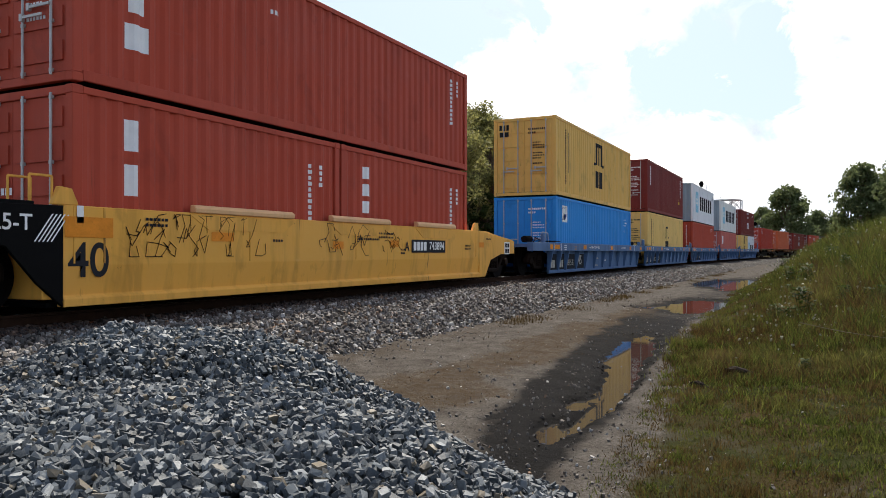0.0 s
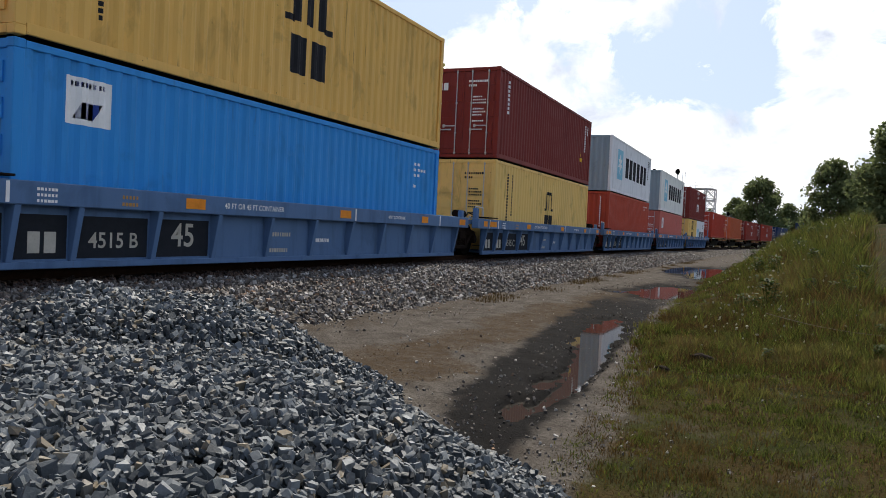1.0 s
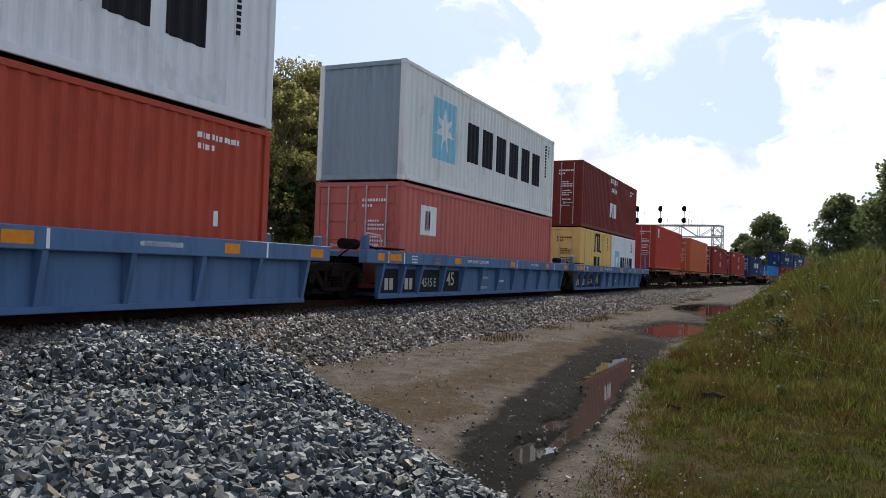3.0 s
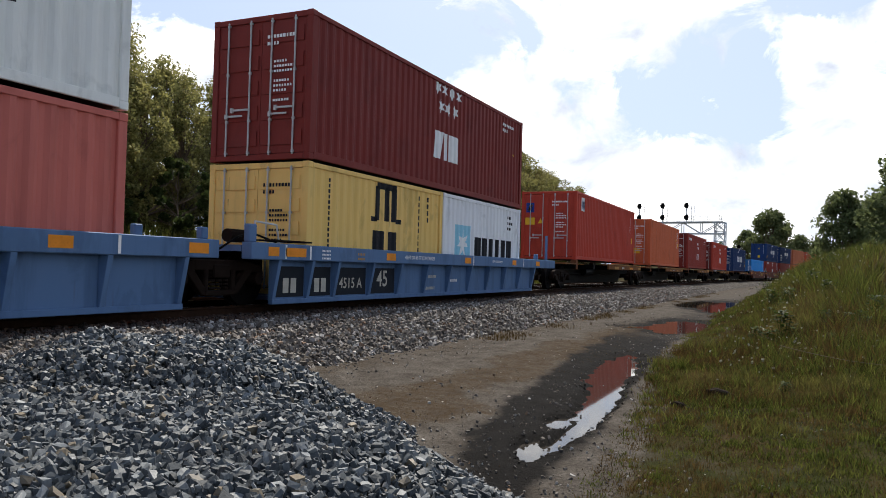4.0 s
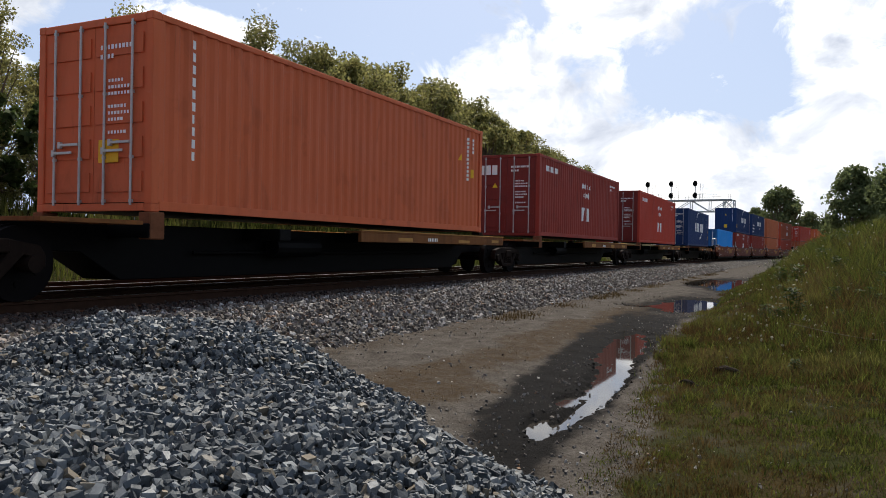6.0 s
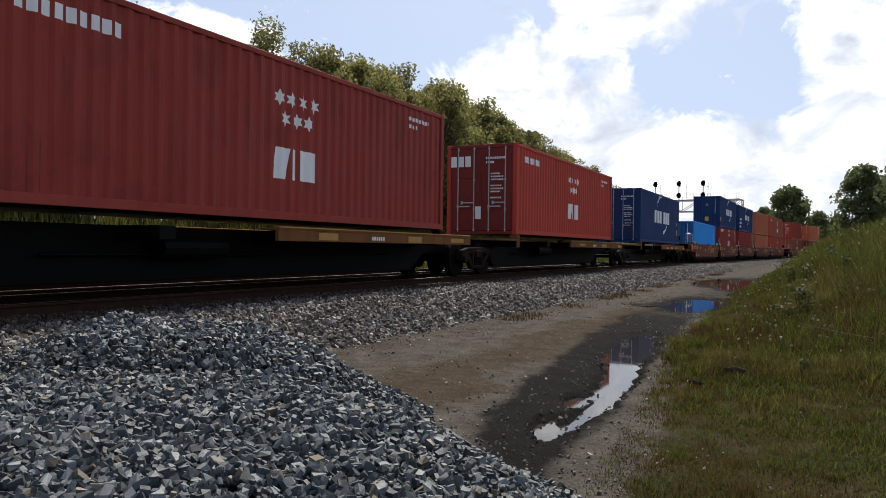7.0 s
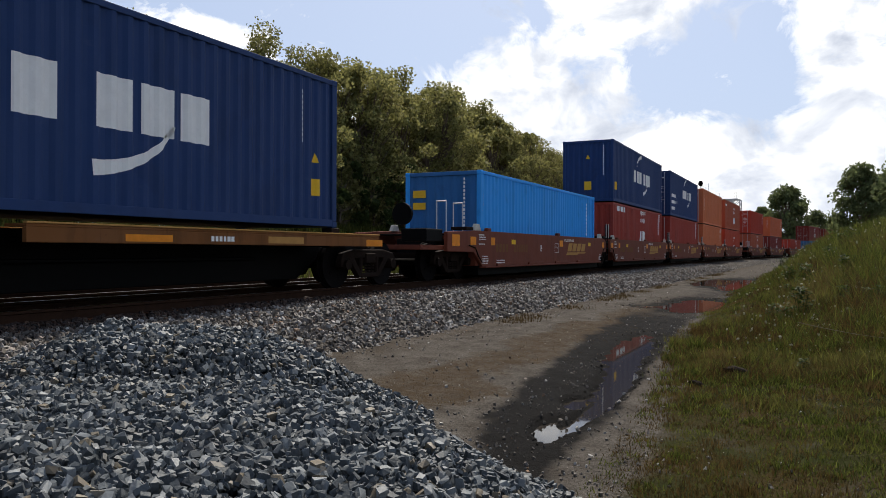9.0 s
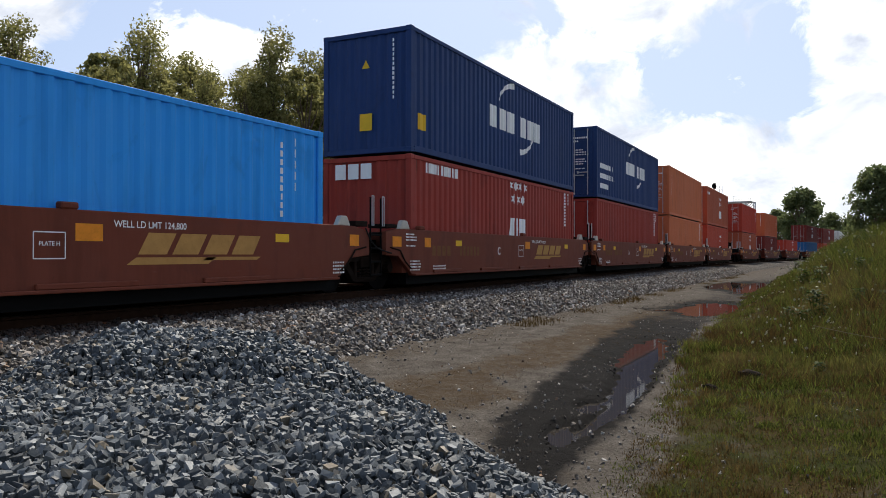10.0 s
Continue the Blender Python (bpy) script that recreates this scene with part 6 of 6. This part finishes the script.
def blades(name, label, x, y, tall, wide, surface, rng, lean=0.35):
    """Bent two-piece blades, one mesh."""
    n = len(x)
    z = ground_z(x, y) - 0.01
    a = rng.uniform(0, math.tau, n)
    side = np.stack([np.cos(a), np.sin(a), np.zeros(n)], -1) * wide[:, None]
    b = rng.uniform(0, math.tau, n)
    bend = np.stack([np.cos(b), np.sin(b), np.zeros(n)], -1) * (tall * lean * rng.uniform(0.2, 1.3, n))[:, None]
    root = np.stack([x, y, z], -1)
    mid = root + bend * 0.35 + np.stack([np.zeros(n), np.zeros(n), tall * 0.55], -1)
    tip = root + bend + np.stack([np.zeros(n), np.zeros(n), tall], -1)
    co = np.stack([root - side, root + side, mid + side * 0.7, mid - side * 0.7, tip], 1).reshape(-1, 3)
    base = np.arange(n)[:, None] * 5
    tris = np.concatenate([base + np.array([[0, 1, 2]]), base + np.array([[0, 2, 3]]), base + np.array([[3, 2, 4]])], 0)
    return tagged(raw_mesh(name, co, tris, surface), label, "grass", kind="stuff")


def patchy(x, y, size, seed):
    return 0.5 + 0.5 * ripple(x, y, size, seed)


def tufts(count, y_of, reach_of, spread, per, tall_of, seed):
    """Blade roots gathered in tufts on the bank; gives x, y, height and tuft chance."""
    rng = np.random.default_rng(seed)
    y = y_of(rng.random(count))
    off = reach_of(y, rng.random(count))
    x = bank_foot(y) + off + np.interp(y, _FY, _FX)
    keep = rng.random(count) < 0.25 + 0.75 * patchy(x, y, 0.9, 4.0)
    x, y, off = x[keep], y[keep], off[keep]
    n = rng.integers(per // 2, per + per // 2, len(x))
    r = rng.uniform(0.5, 1.4, len(x)) * spread
    idx = np.repeat(np.arange(len(x)), n)
    tall = tall_of(y, off)[idx] * np.repeat(rng.uniform(0.5, 1.35, len(x)), n) * rng.uniform(0.55, 1.15, len(idx))
    bx, by = x[idx] + rng.normal(0, 1, len(idx)) * r[idx], y[idx] + rng.normal(0, 1, len(idx)) * r[idx]
    return bx, by, tall, np.repeat(rng.random(len(x)), n)


def near_height(y, off):
    return 0.032 + 0.080 * ease(5, 12, y)


def bank_height(y, off):
    return 0.07 + 0.40 * ease(0.4, 2.8, off) * ease(6, 15, y)


_near = tufts(9500, lambda q: 3.3 + 8.5 * q ** 1.2, lambda y, q: -0.15 + 3.4 * q, 0.05, 18, near_height, 21)
_bank = tufts(5200, lambda q: 8 + 47 * q ** 1.35, lambda y, q: -0.05 + (1.6 + 0.11 * y) * q, 0.11, 34, bank_height, 22)
_tussock = tufts(620, lambda q: 4.2 + 10 * q, lambda y, q: 0.15 + 3.6 * q, 0.075, 60, lambda y, off: 0.07 + 0.10 * ease(5, 11, y) + 0.0 * off, 23)
_x, _y, _tall, _chance = (np.concatenate(p) for p in zip(_near, _bank, _tussock))
_wide = 0.0013 + 0.0022 * RNG.random(len(_x)) + 0.00034 * _y
_dry = _chance < 0.20 + 0.55 * patchy(_x, _y, 1.6, 9.0) - 0.25 * ease(16, 26, _y)
blades("grass", "uneven green meadow grass in tufts on the bank", _x[~_dry], _y[~_dry], _tall[~_dry], _wide[~_dry], GRASS, RNG, 0.6)
blades("dry_grass", "dry yellow-brown grass tufts among the green", _x[_dry], _y[_dry], _tall[_dry], _wide[_dry] * 0.8, GRASS_DRY, RNG, 0.6)
# tall grass on the far side of the tracks
_n = 26000
_y = RNG.uniform(4, 70, _n)
_e = RNG.uniform(-13.4, -8.0, _n)
_x = _e + np.interp(_y, _FY, _FX)
blades("meadow", "tall bright-green grass beyond the tracks", _x, _y, RNG.uniform(0.25, 0.7, _n), 0.012 + 0.0004 * _y, GRASS, RNG)
# sparse tufts at the ballast's foot
_n = 9000
_y = 6 + 50 * RNG.random(_n) ** 1.5
_e = 3.15 + RNG.normal(0, 0.20, _n) + 0.25 * patchy(_x[:_n], _y, 1.1, 2.0)
_x = _e + np.interp(_y, _FY, _FX)
_keep = patchy(_x, _y, 1.4, 6.0) > 0.5
blades("ballast_weeds", "short brown weeds along the foot of the ballast", _x[_keep], _y[_keep], RNG.uniform(0.03, 0.12, _keep.sum()), np.full(_keep.sum(), 0.006), GRASS_DRY, RNG)

# thin dry tufts on the strip between the wheel tracks
_n = 26000
_y = 4.5 + 16 * RNG.random(_n) ** 1.4
_x = RNG.uniform(-4.6, -2.3, _n)
_keep = (moss_band(_x, _y) > 0.45) & (RNG.random(_n) < patchy(_x, _y, 0.35, 5.0)) & (pile_z(_x, _y) < 0.0)
blades("road_tufts", "short dry brown tufts along the middle of the road", _x[_keep], _y[_keep], RNG.uniform(0.008, 0.030, _keep.sum()), np.full(_keep.sum(), 0.0022), GRASS_DRY, RNG, 0.9)


def weed(seed):
    """A leafy weed plant."""
    rnd = np.random.default_rng(seed)
    n = 260
    h = rnd.random(n)
    a = rnd.uniform(0, math.tau, n)
    r = 0.26 * (1 - 0.5 * h) * rnd.random(n) ** 0.5
    mid = np.stack([r * np.cos(a), r * np.sin(a), 0.05 + 0.55 * h], -1)
    u = np.stack([np.cos(a), np.sin(a), rnd.uniform(-0.5, 0.5, n)], -1)
    v = np.cross(u, np.array([0, 0, 1.0])) + rnd.normal(0, 0.2, (n, 3))
    s = rnd.uniform(0.025, 0.06, n)[:, None]
    co = np.stack([mid - u * s, mid + v * s * 0.5, mid + u * s, mid - v * s * 0.5], 1).reshape(-1, 3)
    plant = tagged(new("weed_plant"), "leafy green weed growing in the bank grass", "weed", "weeds on the bank")
    stems = rods([((0, 0, -0.05), (0.1 * math.cos(k), 0.1 * math.sin(k), 0.5)) for k in range(5)], 0.005, 4)
    part("stem", stems, WEED, plant)
    leaves = raw_mesh("leaves", co, np.arange(n * 4).reshape(-1, 4), WEED)
    leaves.parent = plant
    return plant


_plants, _used2 = [weed(i) for i in range(3)], set()
_rnd = random.Random(5)
for _i in range(46):
    _yy = 8.5 + 26 * _rnd.random()
    _xx = float(bank_foot(np.array([_yy]))[0]) + FACE_X + _rnd.uniform(1.2, 1.8 + 0.09 * _yy)
    stand(_rnd.choice(_plants), _used2, _xx, _yy, _rnd.uniform(0.5, 1.25) * (0.4 if _yy < 12 else 0.85), _rnd.uniform(0, 360), "weeds on the bank")

_n = 420
_y = 9 + 28 * RNG.random(_n)
_x = bank_foot(_y) + FACE_X + 0.6 + (1.0 + 0.1 * _y) * RNG.random(_n)
_z = ground_z(_x, _y) + 0.12 + 0.45 * ease(9, 19, _y) * RNG.random(_n)
tagged(scatter("flowers", ROCKS[:4], np.stack([_x, _y, _z], -1), RNG.uniform(0.008, 0.026, _n) * (0.6 + _y / 40), FLOWER, RNG), "small pale flower heads in the grass", "flowers", kind="stuff")


def log(x, y, length, r, turn, label):
    bm = bmesh.new()
    last = None
    rnd = random.Random(int(x * 100))
    for i in range(7):
        f = i / 6
        ring = []
        for k in range(9):
            a = k * math.tau / 9
            q = r * (0.75 + 0.35 * math.sin(math.pi * f)) * rnd.uniform(0.8, 1.15)
            ring.append(bm.verts.new((length * (f - 0.5) + rnd.uniform(-0.02, 0.02), q * math.cos(a), q * math.sin(a) + r * 0.5 + 0.02 * math.sin(f * 5))))
        if last:
            for k in range(9):
                bm.faces.new((last[k], last[(k + 1) % 9], ring[(k + 1) % 9], ring[k]))
        else:
            bm.faces.new(ring[::-1])
        last = ring
    bm.faces.new(last)
    ob = part("log", bm, PAINTS["dead_wood"], at=pose(x, y, float(ground_z(np.array([x]), np.array([y]))[0]) + 0.02, 0, 0, turn))
    tagged(ob, label, "log")


log(-0.74, 8.55, 0.30, 0.034, -12, "short dark piece of rotten wood in the grass")
log(-1.05, 7.85, 0.19, 0.022, -20, "small dark stick of wood in the grass")


def cable(x0, y0, z0, x1, y1, z1):
    pts = []
    for i in range(13):
        f = i / 12
        pts.append((x0 + (x1 - x0) * f, y0 + (y1 - y0) * f, z0 + (z1 - z0) * f - 0.05 * math.sin(math.pi * f)))
    ob = part("cable", tube_path(pts, 0.004), plain("old_wire", (0.13, 0.115, 0.08), 0.7))
    tagged(ob, "thin slack wire lying over the bank grass", "wire")


cable(-0.22, 10.3, 0.54, 1.25, 9.4, 0.47)


# ---- what moves ----
def motions():
    steps = [0.5 * i for i in range(21)]
    for thing, s, z in TRACK:
        walk(thing, [(t, ride(s - rolled(t), z)) for t in steps])
    turn = -math.degrees(1.0) / R_WHEEL
    every = [i / FPS for i in range(301)]
    for wheels, x in SPINNING:
        walk(wheels, [(t, pose(x, 0, R_WHEEL, 0, turn * rolled(t), 0)) for t in every])


motions()
